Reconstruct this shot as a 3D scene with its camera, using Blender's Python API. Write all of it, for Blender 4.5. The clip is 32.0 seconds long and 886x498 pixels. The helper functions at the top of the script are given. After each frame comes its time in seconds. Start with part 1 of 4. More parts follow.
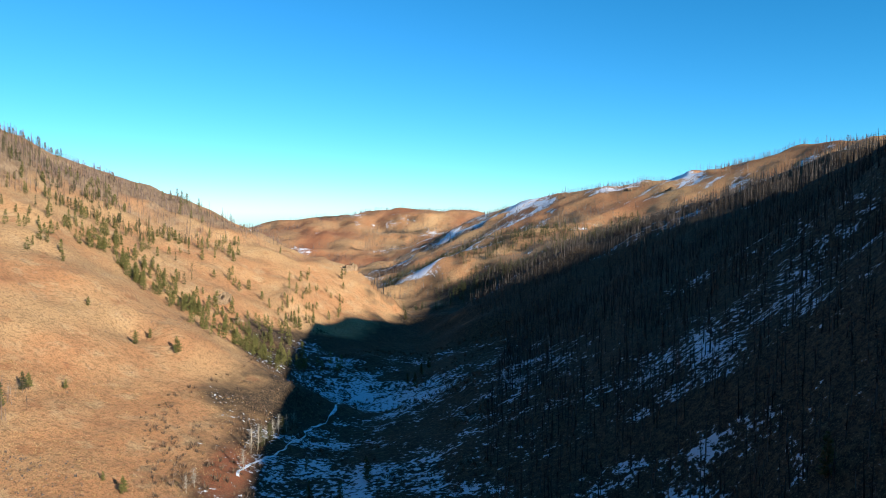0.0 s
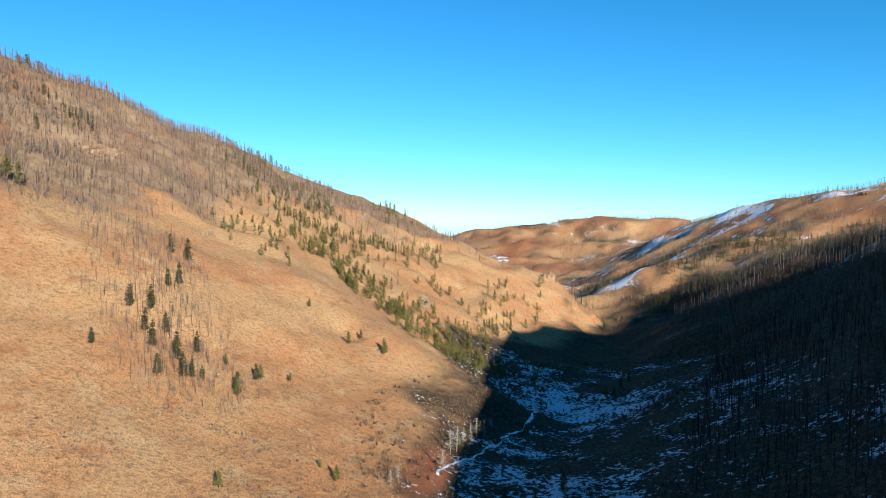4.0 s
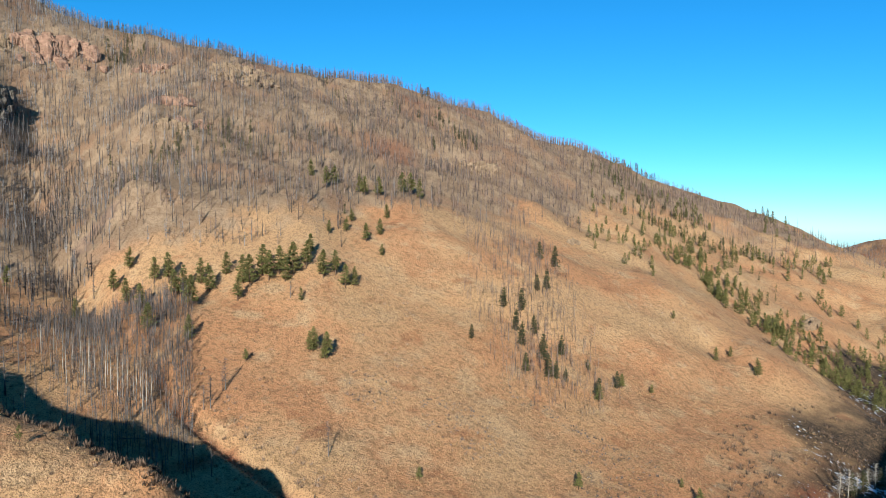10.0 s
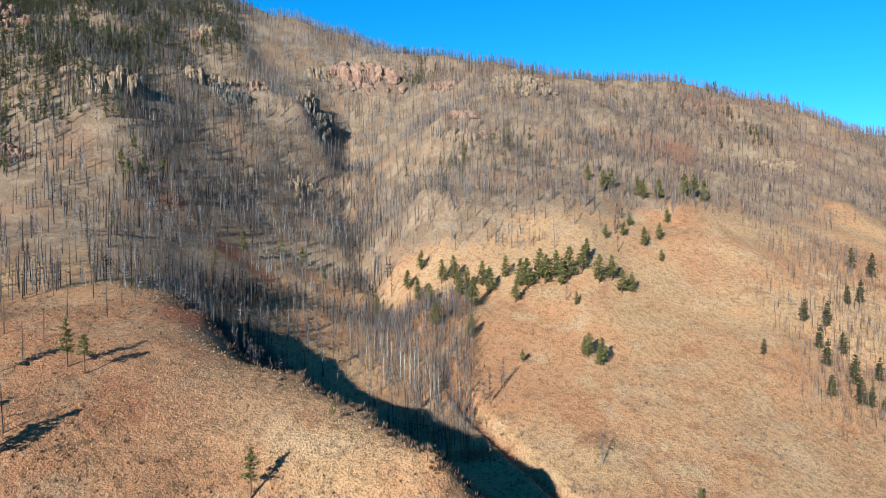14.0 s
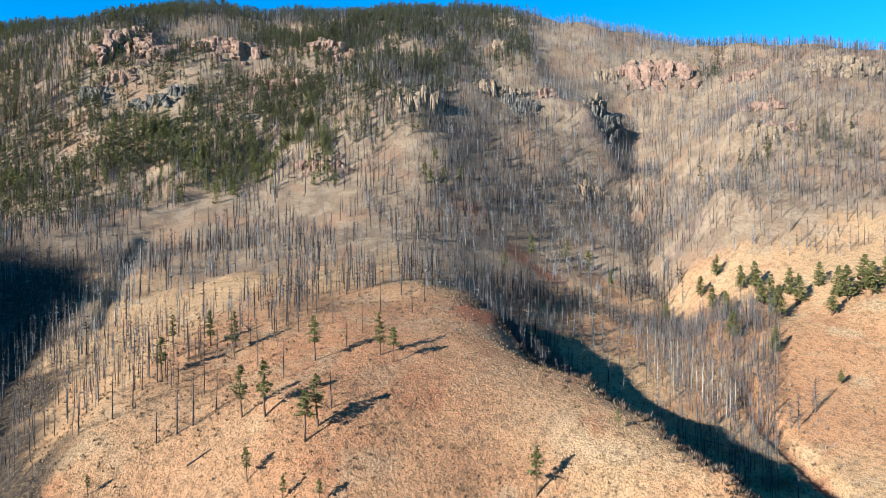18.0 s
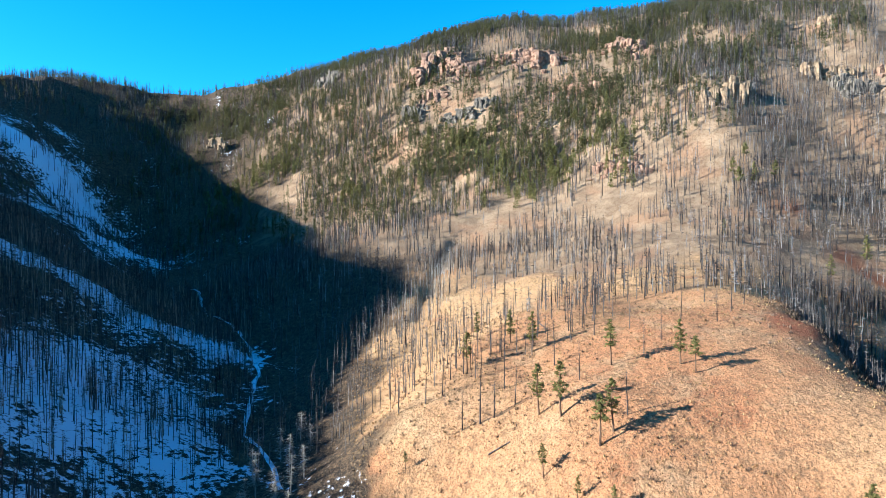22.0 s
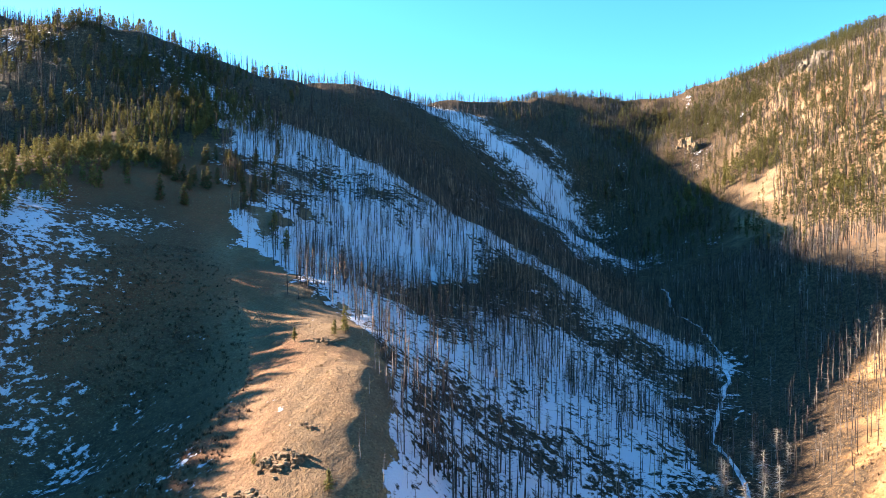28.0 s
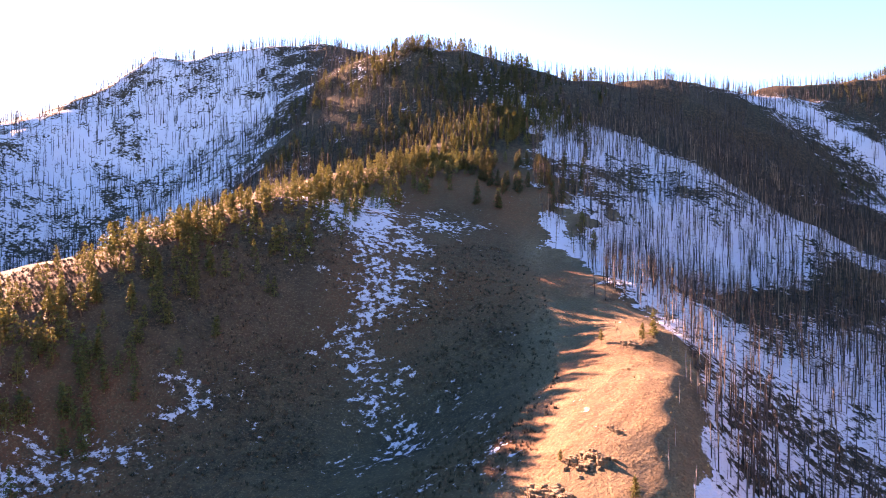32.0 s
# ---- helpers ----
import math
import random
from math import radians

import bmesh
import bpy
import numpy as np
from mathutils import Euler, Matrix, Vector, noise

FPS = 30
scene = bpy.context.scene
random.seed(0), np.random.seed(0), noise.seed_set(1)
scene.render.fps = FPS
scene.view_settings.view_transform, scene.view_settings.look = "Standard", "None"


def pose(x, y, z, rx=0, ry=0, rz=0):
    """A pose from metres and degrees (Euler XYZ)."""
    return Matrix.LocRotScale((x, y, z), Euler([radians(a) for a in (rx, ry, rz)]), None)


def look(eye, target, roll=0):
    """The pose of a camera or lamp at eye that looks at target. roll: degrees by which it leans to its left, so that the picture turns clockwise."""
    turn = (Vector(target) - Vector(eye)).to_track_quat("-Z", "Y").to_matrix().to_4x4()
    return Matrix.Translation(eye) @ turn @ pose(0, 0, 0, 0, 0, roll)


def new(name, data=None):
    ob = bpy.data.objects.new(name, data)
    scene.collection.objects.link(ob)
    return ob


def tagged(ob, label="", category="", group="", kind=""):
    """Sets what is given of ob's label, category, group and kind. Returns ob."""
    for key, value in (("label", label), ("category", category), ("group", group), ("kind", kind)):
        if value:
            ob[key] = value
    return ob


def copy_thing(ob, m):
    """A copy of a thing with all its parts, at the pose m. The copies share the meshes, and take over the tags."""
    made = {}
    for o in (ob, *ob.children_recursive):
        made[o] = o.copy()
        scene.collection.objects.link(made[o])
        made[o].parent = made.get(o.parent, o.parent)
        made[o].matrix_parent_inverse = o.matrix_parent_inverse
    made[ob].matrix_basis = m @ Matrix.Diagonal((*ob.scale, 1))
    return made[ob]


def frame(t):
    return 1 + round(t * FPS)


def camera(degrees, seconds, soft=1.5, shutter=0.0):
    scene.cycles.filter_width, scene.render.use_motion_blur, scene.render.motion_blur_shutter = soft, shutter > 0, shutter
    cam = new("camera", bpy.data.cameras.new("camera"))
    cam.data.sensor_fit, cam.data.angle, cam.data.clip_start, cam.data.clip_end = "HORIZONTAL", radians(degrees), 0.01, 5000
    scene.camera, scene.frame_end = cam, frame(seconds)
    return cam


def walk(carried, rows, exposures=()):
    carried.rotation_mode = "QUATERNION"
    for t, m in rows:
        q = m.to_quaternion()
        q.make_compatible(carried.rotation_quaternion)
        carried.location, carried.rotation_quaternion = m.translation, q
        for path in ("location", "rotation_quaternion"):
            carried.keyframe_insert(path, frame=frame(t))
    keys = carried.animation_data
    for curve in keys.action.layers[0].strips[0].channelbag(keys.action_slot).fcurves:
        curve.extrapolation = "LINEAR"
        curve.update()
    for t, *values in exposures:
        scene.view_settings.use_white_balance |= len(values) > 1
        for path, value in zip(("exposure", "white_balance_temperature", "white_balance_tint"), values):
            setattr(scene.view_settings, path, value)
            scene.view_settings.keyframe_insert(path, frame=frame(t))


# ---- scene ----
cam = camera(65.57, 32.0, soft=0.6)
# seconds, bearing to the left of +y, tilt, roll: a drone that hovers and turns
TURN = (
    (0, -0.00, -2.98, 0.27),
    (1, 4.02, -2.86, 0.22),
    (2, 8.09, -2.75, 0.19),
    (3, 12.14, -2.58, 0.09),
    (3.5, 14.25, -2.44, 0.00),
    (5.5, 22.67, -1.98, 0.01),
    (6, 24.83, -1.95, 0.02),
    (7, 29.86, -1.86, -0.06),
    (8, 35.18, -1.72, 0.06),
    (9, 40.59, -1.64, 0.05),
    (10, 45.99, -1.56, 0.04),
    (11, 51.53, -1.48, 0.04),
    (12, 57.23, -1.39, 0.07),
    (13, 62.97, -1.31, 0.07),
    (14, 68.69, -1.19, 0.04),
    (14.5, 71.57, -1.10, -0.01),
    (16.5, 83.27, -0.98, -0.03),
    (17, 86.19, -0.92, -0.05),
    (18, 92.19, -0.89, -0.02),
    (19, 98.26, -0.82, -0.07),
    (20, 104.27, -0.78, -0.01),
    (21, 110.37, -0.68, 0.04),
    (22, 116.52, -0.67, 0.03),
    (23, 122.70, -0.69, 0.07),
    (24, 128.97, -0.68, 0.12),
    (25, 135.20, -0.67, 0.16),
    (25.5, 138.35, -0.61, 0.06),
    (27.5, 151.00, -0.62, 0.02),
    (28, 154.16, -0.63, 0.05),
    (29, 160.51, -0.62, 0.09),
    (30, 166.64, -0.63, 0.06),
    (31, 173.00, -0.60, 0.17),
    (32, 179.34, -0.58, 0.18),
)
walk(cam, [(t, pose(0, 0, 110, 90 + tilt, 0, yaw) @ pose(0, 0, 0, 0, 0, roll)) for t, yaw, tilt, roll in TURN],
     exposures=((0, 1.12, 6600, 10), (6, 1.05, 6600, 10), (9, 0.92, 6200, 8), (13, 1.1, 5700, 5), (17, 1.42, 5500, 5), (19, 1.58, 5500, 5), (21, 1.85, 5650, 6), (23, 2.1, 5800, 7),
                (25, 2.2, 6400, 11), (28, 2.78, 8300, 22), (29, 2.9, 8900, 26), (30, 3.0, 9300, 28), (31, 3.0, 9700, 31), (32, 3.3, 11800, 68)))

# ---- sky and sun ----
SUN_BEARING, SUN_HEIGHT = radians(221), radians(20.2)
SUN = Vector((-math.sin(SUN_BEARING) * math.cos(SUN_HEIGHT), math.cos(SUN_BEARING) * math.cos(SUN_HEIGHT), math.sin(SUN_HEIGHT)))
world = bpy.data.worlds.new("sky")
scene.world = world
world.use_nodes = True
wn = world.node_tree
sky = wn.nodes.new("ShaderNodeTexSky")
sky.sky_type, sky.sun_disc = "NISHITA", False
sky.sun_elevation, sky.sun_rotation = SUN_HEIGHT, -SUN_BEARING
sky.altitude, sky.air_density, sky.dust_density, sky.ozone_density = 2400, 1.0, 0.6, 2.0
# thin dry air: red fades fast away from the sun
split, join = wn.nodes.new("ShaderNodeSeparateColor"), wn.nodes.new("ShaderNodeCombineColor")
wn.links.new(sky.outputs[0], split.inputs[0])
for channel, power, gain in ((0, 1.7, 0.18), (1, 1.03, 1.25), (2, 1.02, 1.72)):
    bend, scale = wn.nodes.new("ShaderNodeMath"), wn.nodes.new("ShaderNodeMath")
    bend.operation, scale.operation = "POWER", "MULTIPLY"
    bend.inputs[1].default_value, scale.inputs[1].default_value = power, gain
    wn.links.new(split.outputs[channel], bend.inputs[0])
    wn.links.new(bend.outputs[0], scale.inputs[0])
    wn.links.new(scale.outputs[0], join.inputs[channel])
wn.links.new(join.outputs[0], wn.nodes["Background"].inputs["Color"])
wn.nodes["Background"].inputs["Strength"].default_value = 0.050
lamp = bpy.data.lights.new("sun", "SUN")
lamp.energy, lamp.angle, lamp.color = 5.0, radians(0.55), (1.0, 0.93, 0.82)
new("sun", lamp).matrix_world = look(SUN * 3000, (0, 0, 0))


# ---- materials ----
class Mat:
    """A node material and short ways to wire it."""

    def __init__(self, name, rough=0.9, spec=0.2):
        self.mat = bpy.data.materials.new(name)
        self.mat.use_nodes = True
        self.n, self.l = self.mat.node_tree.nodes, self.mat.node_tree.links
        self.bsdf = self.n["Principled BSDF"]
        self.bsdf.inputs["Roughness"].default_value = rough
        self.bsdf.inputs["Specular IOR Level"].default_value = spec
        self.place = self.n.new("ShaderNodeNewGeometry").outputs["Position"]

    def put(self, sock, value):
        if hasattr(value, "links"):
            self.l.new(value, sock)
        else:
            sock.default_value = value

    def noise(self, scale, detail=4.0, rough=0.6, at=None, stretch=None):
        node = self.n.new("ShaderNodeTexNoise")
        node.inputs["Scale"].default_value, node.inputs["Detail"].default_value, node.inputs["Roughness"].default_value = scale, detail, rough
        src = at or self.place
        if stretch:
            m = self.n.new("ShaderNodeMapping")
            m.inputs["Scale"].default_value = stretch
            self.l.new(src, m.inputs["Vector"])
            src = m.outputs[0]
        self.l.new(src, node.inputs["Vector"])
        return node.outputs["Fac"]

    def math(self, op, a, b=0.0, clamp=False):
        node = self.n.new("ShaderNodeMath")
        node.operation, node.use_clamp = op, clamp
        self.put(node.inputs[0], a)
        self.put(node.inputs[1], b)
        return node.outputs[0]

    def step(self, value, lo, hi):
        node = self.n.new("ShaderNodeMapRange")
        node.interpolation_type = "SMOOTHSTEP"
        self.put(node.inputs["Value"], value)
        node.inputs["From Min"].default_value, node.inputs["From Max"].default_value = lo, hi
        return node.outputs["Result"]

    def mix(self, fac, a, b):
        node = self.n.new("ShaderNodeMix")
        node.data_type = "RGBA"
        self.put(node.inputs[0], fac)
        self.put(node.inputs[6], a if hasattr(a, "links") else (*a, 1))
        self.put(node.inputs[7], b if hasattr(b, "links") else (*b, 1))
        return node.outputs[2]

    def attr(self, name):
        node = self.n.new("ShaderNodeAttribute")
        node.attribute_name = name
        return node.outputs["Fac"]

    def island(self):
        return self.n.new("ShaderNodeNewGeometry").outputs["Random Per Island"]

    def each(self):
        return self.n.new("ShaderNodeObjectInfo").outputs["Random"]

    def colour(self, c):
        self.put(self.bsdf.inputs["Base Color"], c if hasattr(c, "links") else (*c, 1))
        return self

    def bump(self, height, distance, strength=1.0):
        node = self.n.new("ShaderNodeBump")
        node.inputs["Distance"].default_value, node.inputs["Strength"].default_value = distance, strength
        self.l.new(height, node.inputs["Height"])
        self.l.new(node.outputs[0], self.bsdf.inputs["Normal"])
        return self


def ground_material():
    m = Mat("hillside", 0.95, 0.1)
    broad, mid, fine, grit = m.noise(0.012, 4), m.noise(0.07, 5), m.noise(0.45, 5, 0.7), m.noise(1.6, 4, 0.7)
    grass = m.mix(m.step(broad, 0.38, 0.62), (0.43, 0.262, 0.128), (0.41, 0.20, 0.092))
    grass = m.mix(m.step(mid, 0.50, 0.68), grass, (0.44, 0.285, 0.15))
    grass = m.mix(m.math("MULTIPLY", m.step(m.noise(0.05, 5, 0.65), 0.56, 0.68), 0.7), grass, (0.29, 0.12, 0.055))
    soil = m.mix(m.step(mid, 0.4, 0.6), (0.20, 0.135, 0.085), (0.29, 0.203, 0.128))
    soil = m.mix(m.step(m.noise(0.03, 4), 0.52, 0.64), soil, (0.26, 0.155, 0.092))
    base = m.mix(m.step(m.math("ADD", m.attr("burnt"), m.math("MULTIPLY", m.math("SUBTRACT", mid, 0.5), 0.8)), 0.25, 0.75), grass, soil)
    # near-black ground tone: charred soil, and shade put into the colour
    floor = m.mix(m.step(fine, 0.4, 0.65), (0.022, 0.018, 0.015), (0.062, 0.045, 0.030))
    base = m.mix(m.step(m.math("ADD", m.attr("char_shade"), m.math("MULTIPLY", m.math("SUBTRACT", mid, 0.5), 0.7)), 0.15, 0.8), base, floor)
    base = m.mix(m.step(m.attr("rust"), 0.1, 0.9), base, (0.24, 0.08, 0.04))
    # tufts, gaps and stones
    base = m.mix(m.math("MULTIPLY", m.step(fine, 0.48, 0.62), 0.55), base, (0.125, 0.075, 0.04))
    base = m.mix(m.math("MULTIPLY", m.step(grit, 0.52, 0.64), 0.3), base, (0.40, 0.28, 0.15))
    base = m.mix(m.math("MULTIPLY", m.step(m.noise(1.9, 4, 0.75), 0.50, 0.60), 0.7), base, (0.095, 0.06, 0.034))
    base = m.mix(m.step(m.math("ADD", m.attr("rock"), m.math("MULTIPLY", m.math("SUBTRACT", fine, 0.5), 0.9)), 0.45, 0.6), base,
                 m.mix(m.step(fine, 0.4, 0.6), (0.26, 0.165, 0.11), (0.17, 0.115, 0.08)))
    snowy = m.math("ADD", m.attr("snow"), m.math("ADD", m.math("MULTIPLY", m.math("SUBTRACT", mid, 0.5), 1.1), m.math("MULTIPLY", m.math("SUBTRACT", fine, 0.5), 1.5)))
    cover = m.step(snowy, 0.47, 0.60)
    base = m.mix(cover, base, (0.60, 0.64, 0.71))
    m.colour(base)
    relief = m.math("ADD", m.math("MULTIPLY", fine, 1.0), m.math("MULTIPLY", grit, 0.5))
    return m.bump(relief, 0.9, 1.0).mat


def wood_material(name, dark, light, rough=0.85):
    m = Mat(name, rough, 0.15)
    c = m.mix(m.island(), dark, light)
    c = m.mix(m.step(m.noise(1.2, 3, 0.6, stretch=(1, 1, 0.25)), 0.45, 0.65), c, tuple(v * 0.45 for v in dark))
    return m.colour(c).bump(m.noise(9, 3, stretch=(1, 1, 0.2)), 0.02).mat


def needle_material(name, dark, light):
    m = Mat(name, 0.7, 0.2)
    c = m.mix(m.island(), dark, light)
    c = m.mix(m.math("MULTIPLY", m.step(m.noise(0.5, 3), 0.45, 0.7), 0.6), c, (0.10, 0.095, 0.035))
    m.colour(c).bump(m.noise(6, 2), 0.05)
    thin, both, out = m.n.new("ShaderNodeBsdfTranslucent"), m.n.new("ShaderNodeMixShader"), m.n["Material Output"]
    thin.inputs["Color"].default_value = (0.18, 0.16, 0.045, 1)
    both.inputs[0].default_value = 0.22
    m.l.new(m.bsdf.outputs[0], both.inputs[1])
    m.l.new(thin.outputs[0], both.inputs[2])
    m.l.new(both.outputs[0], out.inputs["Surface"])
    return m.mat


def rock_material(name, a, b):
    m = Mat(name, 0.9, 0.2)
    beds = m.noise(0.9, 5, 0.65, stretch=(0.5, 0.5, 2.2))
    c = m.mix(m.step(m.noise(0.25, 5, 0.6), 0.4, 0.62), a, b)
    c = m.mix(m.math("MULTIPLY", m.step(beds, 0.52, 0.62), 0.7), c, tuple(v * 0.5 for v in a))
    c = m.mix(m.math("MULTIPLY", m.step(m.noise(0.8, 4), 0.58, 0.68), 0.5), c, (0.23, 0.21, 0.11))
    return m.colour(c).bump(m.noise(1.4, 6, 0.7), 0.5).mat


GROUND = ground_material()
CHAR = wood_material("burnt_wood", (0.025, 0.021, 0.019), (0.115, 0.098, 0.088))
GREY = wood_material("weathered_wood", (0.05, 0.042, 0.038), (0.185, 0.163, 0.148))
SILVER = wood_material("silver_wood", (0.13, 0.12, 0.115), (0.28, 0.262, 0.245))
RUSTY = wood_material("scorched_bark", (0.095, 0.066, 0.053), (0.25, 0.18, 0.14))
PALE = wood_material("aspen_bark", (0.22, 0.195, 0.16), (0.44, 0.39, 0.32))
BARK = wood_material("pine_bark", (0.09, 0.055, 0.035), (0.20, 0.12, 0.07))
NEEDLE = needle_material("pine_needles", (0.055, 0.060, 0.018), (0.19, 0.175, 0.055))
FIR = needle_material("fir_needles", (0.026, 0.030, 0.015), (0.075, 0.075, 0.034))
TWIG = wood_material("bare_twigs", (0.20, 0.13, 0.09), (0.38, 0.27, 0.18))
STRAW = wood_material("dry_grass", (0.26, 0.15, 0.065), (0.46, 0.31, 0.15))
SCRUB = wood_material("dark_scrub", (0.07, 0.05, 0.035), (0.22, 0.14, 0.09))
ROCK = rock_material("tan_rock", (0.19, 0.13, 0.08), (0.29, 0.20, 0.125))
REDROCK = rock_material("red_rock", (0.21, 0.12, 0.08), (0.30, 0.18, 0.12))
GREYROCK = rock_material("grey_rock", (0.09, 0.078, 0.064), (0.17, 0.14, 0.11))


def ice_material():
    m = Mat("creek_ice", 0.35, 0.5)
    c = m.mix(m.step(m.noise(0.35, 5), 0.42, 0.6), (0.62, 0.68, 0.76), (0.30, 0.36, 0.42))
    return m.colour(c).bump(m.noise(1.5, 4), 0.1).mat


ICE = ice_material()

# ---- the lie of the land: crests, creeks and slopes as lines of x, y, height ----
CENTRES = []


def along(points, gap):
    out = []
    for a, b in zip(points[:-1], points[1:]):
        a, b = np.array(a, float), np.array(b, float)
        n = max(1, int(np.hypot(*(b - a)[:2]) / gap))
        out += [a + (b - a) * i / n for i in range(n)]
    return out + [np.array(points[-1], float)]


def land(kind, *points):
    """Adds a line of the land: a creek, crest or skyline keeps its edge, a skyline falls away behind, a slope gives single heights."""
    if kind == "slope":
        CENTRES.extend(np.array(p, float) for p in points)
        return points
    near = np.hypot(*points[0][:2]) < 1000
    CENTRES.extend(along(points, 90 if not near else 32 if kind == "sky" else 45))
    if kind == "sky":
        for q in along(points, 120):
            h = np.hypot(*q[:2])
            g = min(0.3 * h, 260)
            CENTRES.append(np.array([*(q[:2] * (1 + g / h)), q[2] - 0.38 * g]))
    return points


CREEK = land("creek", (-441, -544, 106), (-322, -342, 75), (-248, -218, 53), (-176, -163, 45), (-143, -118, 43), (-114, -31, 34), (-108, 63, 26), (-103, 159, 18), (-77, 254, 9), (-58, 426, -12), (-12, 640, -10), (-87, 996, -8), (-141, 1343, -15))  # main creek
SIDE_GULLY = land("creek", (-652, 156, 215), (-583, 140, 159), (-506, 121, 115), (-406, 107, 87), (-308, 103, 63), (-242, 101, 52), (-212, 103, 40), (-180, 109, 33), (-119, 132, 20))  # side gully
FAR_SKY = land("sky", (-643, 2416, 55), (-434, 2360, 96), (-257, 2336, 108), (-65, 2299, 128), (124, 2297, 114))  # far hill
land("slope", (-466, 1996, 22), (-344, 1869, -10), (-249, 2105, 36), (-149, 1744, -38), (-40, 2000, 24), (-307, 2027, 21))  # far hill foot
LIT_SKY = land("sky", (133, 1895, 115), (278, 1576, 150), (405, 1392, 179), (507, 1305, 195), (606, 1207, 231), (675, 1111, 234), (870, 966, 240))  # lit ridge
land("crest", (433, 1065, 123), (239, 1094, 87), (102, 1075, 78), (-3, 1000, 41), (-74, 957, 1))  # spur c
land("slope", (326, 1259, 128), (20, 1550, 43))  # lit face
land("crest", (345, 539, 165), (346, 609, 153), (310, 694, 133), (258, 757, 106), (180, 738, 80), (126, 709, 72), (83, 685, 49), (36, 665, 24), (-2, 668, 0))  # spur b
land("slope", (88, 134, 54), (98, 151, 68), (114, 176, 84), (162, 252, 106), (232, 362, 128))  # right face
land("slope", (69, 177, 36), (74, 212, 43), (84, 277, 48), (101, 387, 52), (133, 544, 60))  # right face low
land("slope", (4, 232, 12), (5, 310, 11), (16, 400, 10))  # right foot
LEFT_SKY = land("sky", (-274, 962, 89), (-363, 910, 127), (-457, 833, 170), (-512, 776, 194), (-546, 690, 223), (-556, 603, 248), (-605, 553, 272), (-638, 483, 278), (-657, 421, 281), (-702, 341, 303), (-748, 284, 314), (-825, 205, 352), (-894, 105, 384), (-999, 39, 431))  # left sky
land("crest", (-283, 387, 97), (-222, 403, 76), (-159, 399, 43), (-117, 393, 23), (-85, 386, 13))  # left shoulder
land("slope", (-272, 535, 85), (-184, 497, 38), (-123, 454, 14))  # shoulder gully
land("crest", (-224, 851, 74), (-158, 805, 57), (-102, 783, 48), (-56, 763, 15), (-20, 750, -8))  # nose spur
land("slope", (-193, 125, 40), (-243, 158, 60), (-322, 201, 108), (-485, 280, 188))  # left face a
land("slope", (-163, 140, 29), (-201, 261, 52), (-175, 280, 39), (-169, 385, 36), (-429, 420, 164), (-352, 651, 131))  # left face b
land("slope", (-302, 106, 74), (-405, 144, 136), (-523, 201, 205))  # left face c
land("crest", (-624, 295, 267), (-585, 260, 238))  # left bump
MID_SKY = land("sky", (-876, -79, 393), (-844, -168, 377), (-806, -300, 369), (-781, -361, 363), (-781, -448, 352), (-794, -608, 345), (-777, -661, 332), (-748, -723, 321), (-703, -793, 309), (-679, -840, 310))  # mid sky
land("slope", (-636, -338, 303), (-699, -174, 310), (-609, -198, 252), (-580, -355, 242), (-592, -651, 235), (-743, -591, 336))  # mid face
land("crest", (-566, -65, 235), (-449, -22, 137), (-345, -9, 103), (-254, 0, 89))  # mid rib
land("crest", (-601, 102, 222), (-640, 13, 256))  # dark crag
KNOLL_EDGE = land("crest", (-252, 0, 89), (-230, 9, 84), (-187, 32, 71), (-166, 44, 66), (-140, 53, 63))  # knoll edge
DARK_GULLY = land("creek", (-274, 19, 66), (-238, 33, 52), (-207, 48, 44), (-186, 61, 38), (-166, 74, 32), (-146, 91, 28))  # dark gully
land("slope", (-150, 10, 60), (-137, -30, 59), (-143, -83, 54), (-160, -42, 74), (-179, -63, 73))  # knoll front
land("crest", (-236, -31, 87), (-218, -59, 86), (-191, -83, 78), (-160, -93, 64))  # knoll left
LEFT_GULLY = land("slope", (-360, -174, 96), (-312, -159, 87), (-260, -150, 70))  # left gully
land("slope", (-303, -130, 88), (-349, -251, 105), (-325, -282, 90), (-324, -217, 93))  # low lit
land("slope", (-493, -166, 149), (-509, -317, 157), (-404, -115, 111))  # mid low
land("crest", (-65, -445, 196), (-108, -416, 177), (-143, -374, 151), (-180, -326, 118), (-205, -283, 89), (-218, -257, 71), (-230, -232, 63), (-238, -211, 58))  # spur d
land("slope", (-79, -151, 66), (-64, -120, 58), (-94, -130, 51), (-102, -266, 93), (-125, -205, 76))  # snow face
land("slope", (-234, -509, 182), (-256, -406, 121))  # gully e
land("crest", (-283, -705, 271), (-338, -636, 235), (-372, -581, 191), (-364, -538, 139), (-381, -477, 108))  # spur f
BACK_SKY = land("sky", (-624, -869, 324), (-573, -820, 316), (-450, -814, 296), (-368, -766, 283), (-225, -684, 272), (-163, -629, 253), (-98, -551, 242), (-59, -537, 251))  # back sky
PEAK = land("crest", (-59, -537, 251), (-20, -530, 259), (15, -530, 258), (54, -568, 260), (65, -511, 213), (78, -467, 180), (86, -424, 153))  # peak and its flank
land("slope", (44, -407, 154), (25, -424, 166), (5, -448, 186), (4, -306, 126))  # hollow under the peak
SNOW_SKY = land("sky", (56, -748, 312), (115, -736, 314), (160, -722, 311), (225, -705, 303), (276, -676, 284), (320, -634, 244), (346, -597, 217), (356, -568, 202))  # snow mountain
land("slope", (195, -567, 169), (233, -459, 113), (247, -394, 86))  # snow mountain face
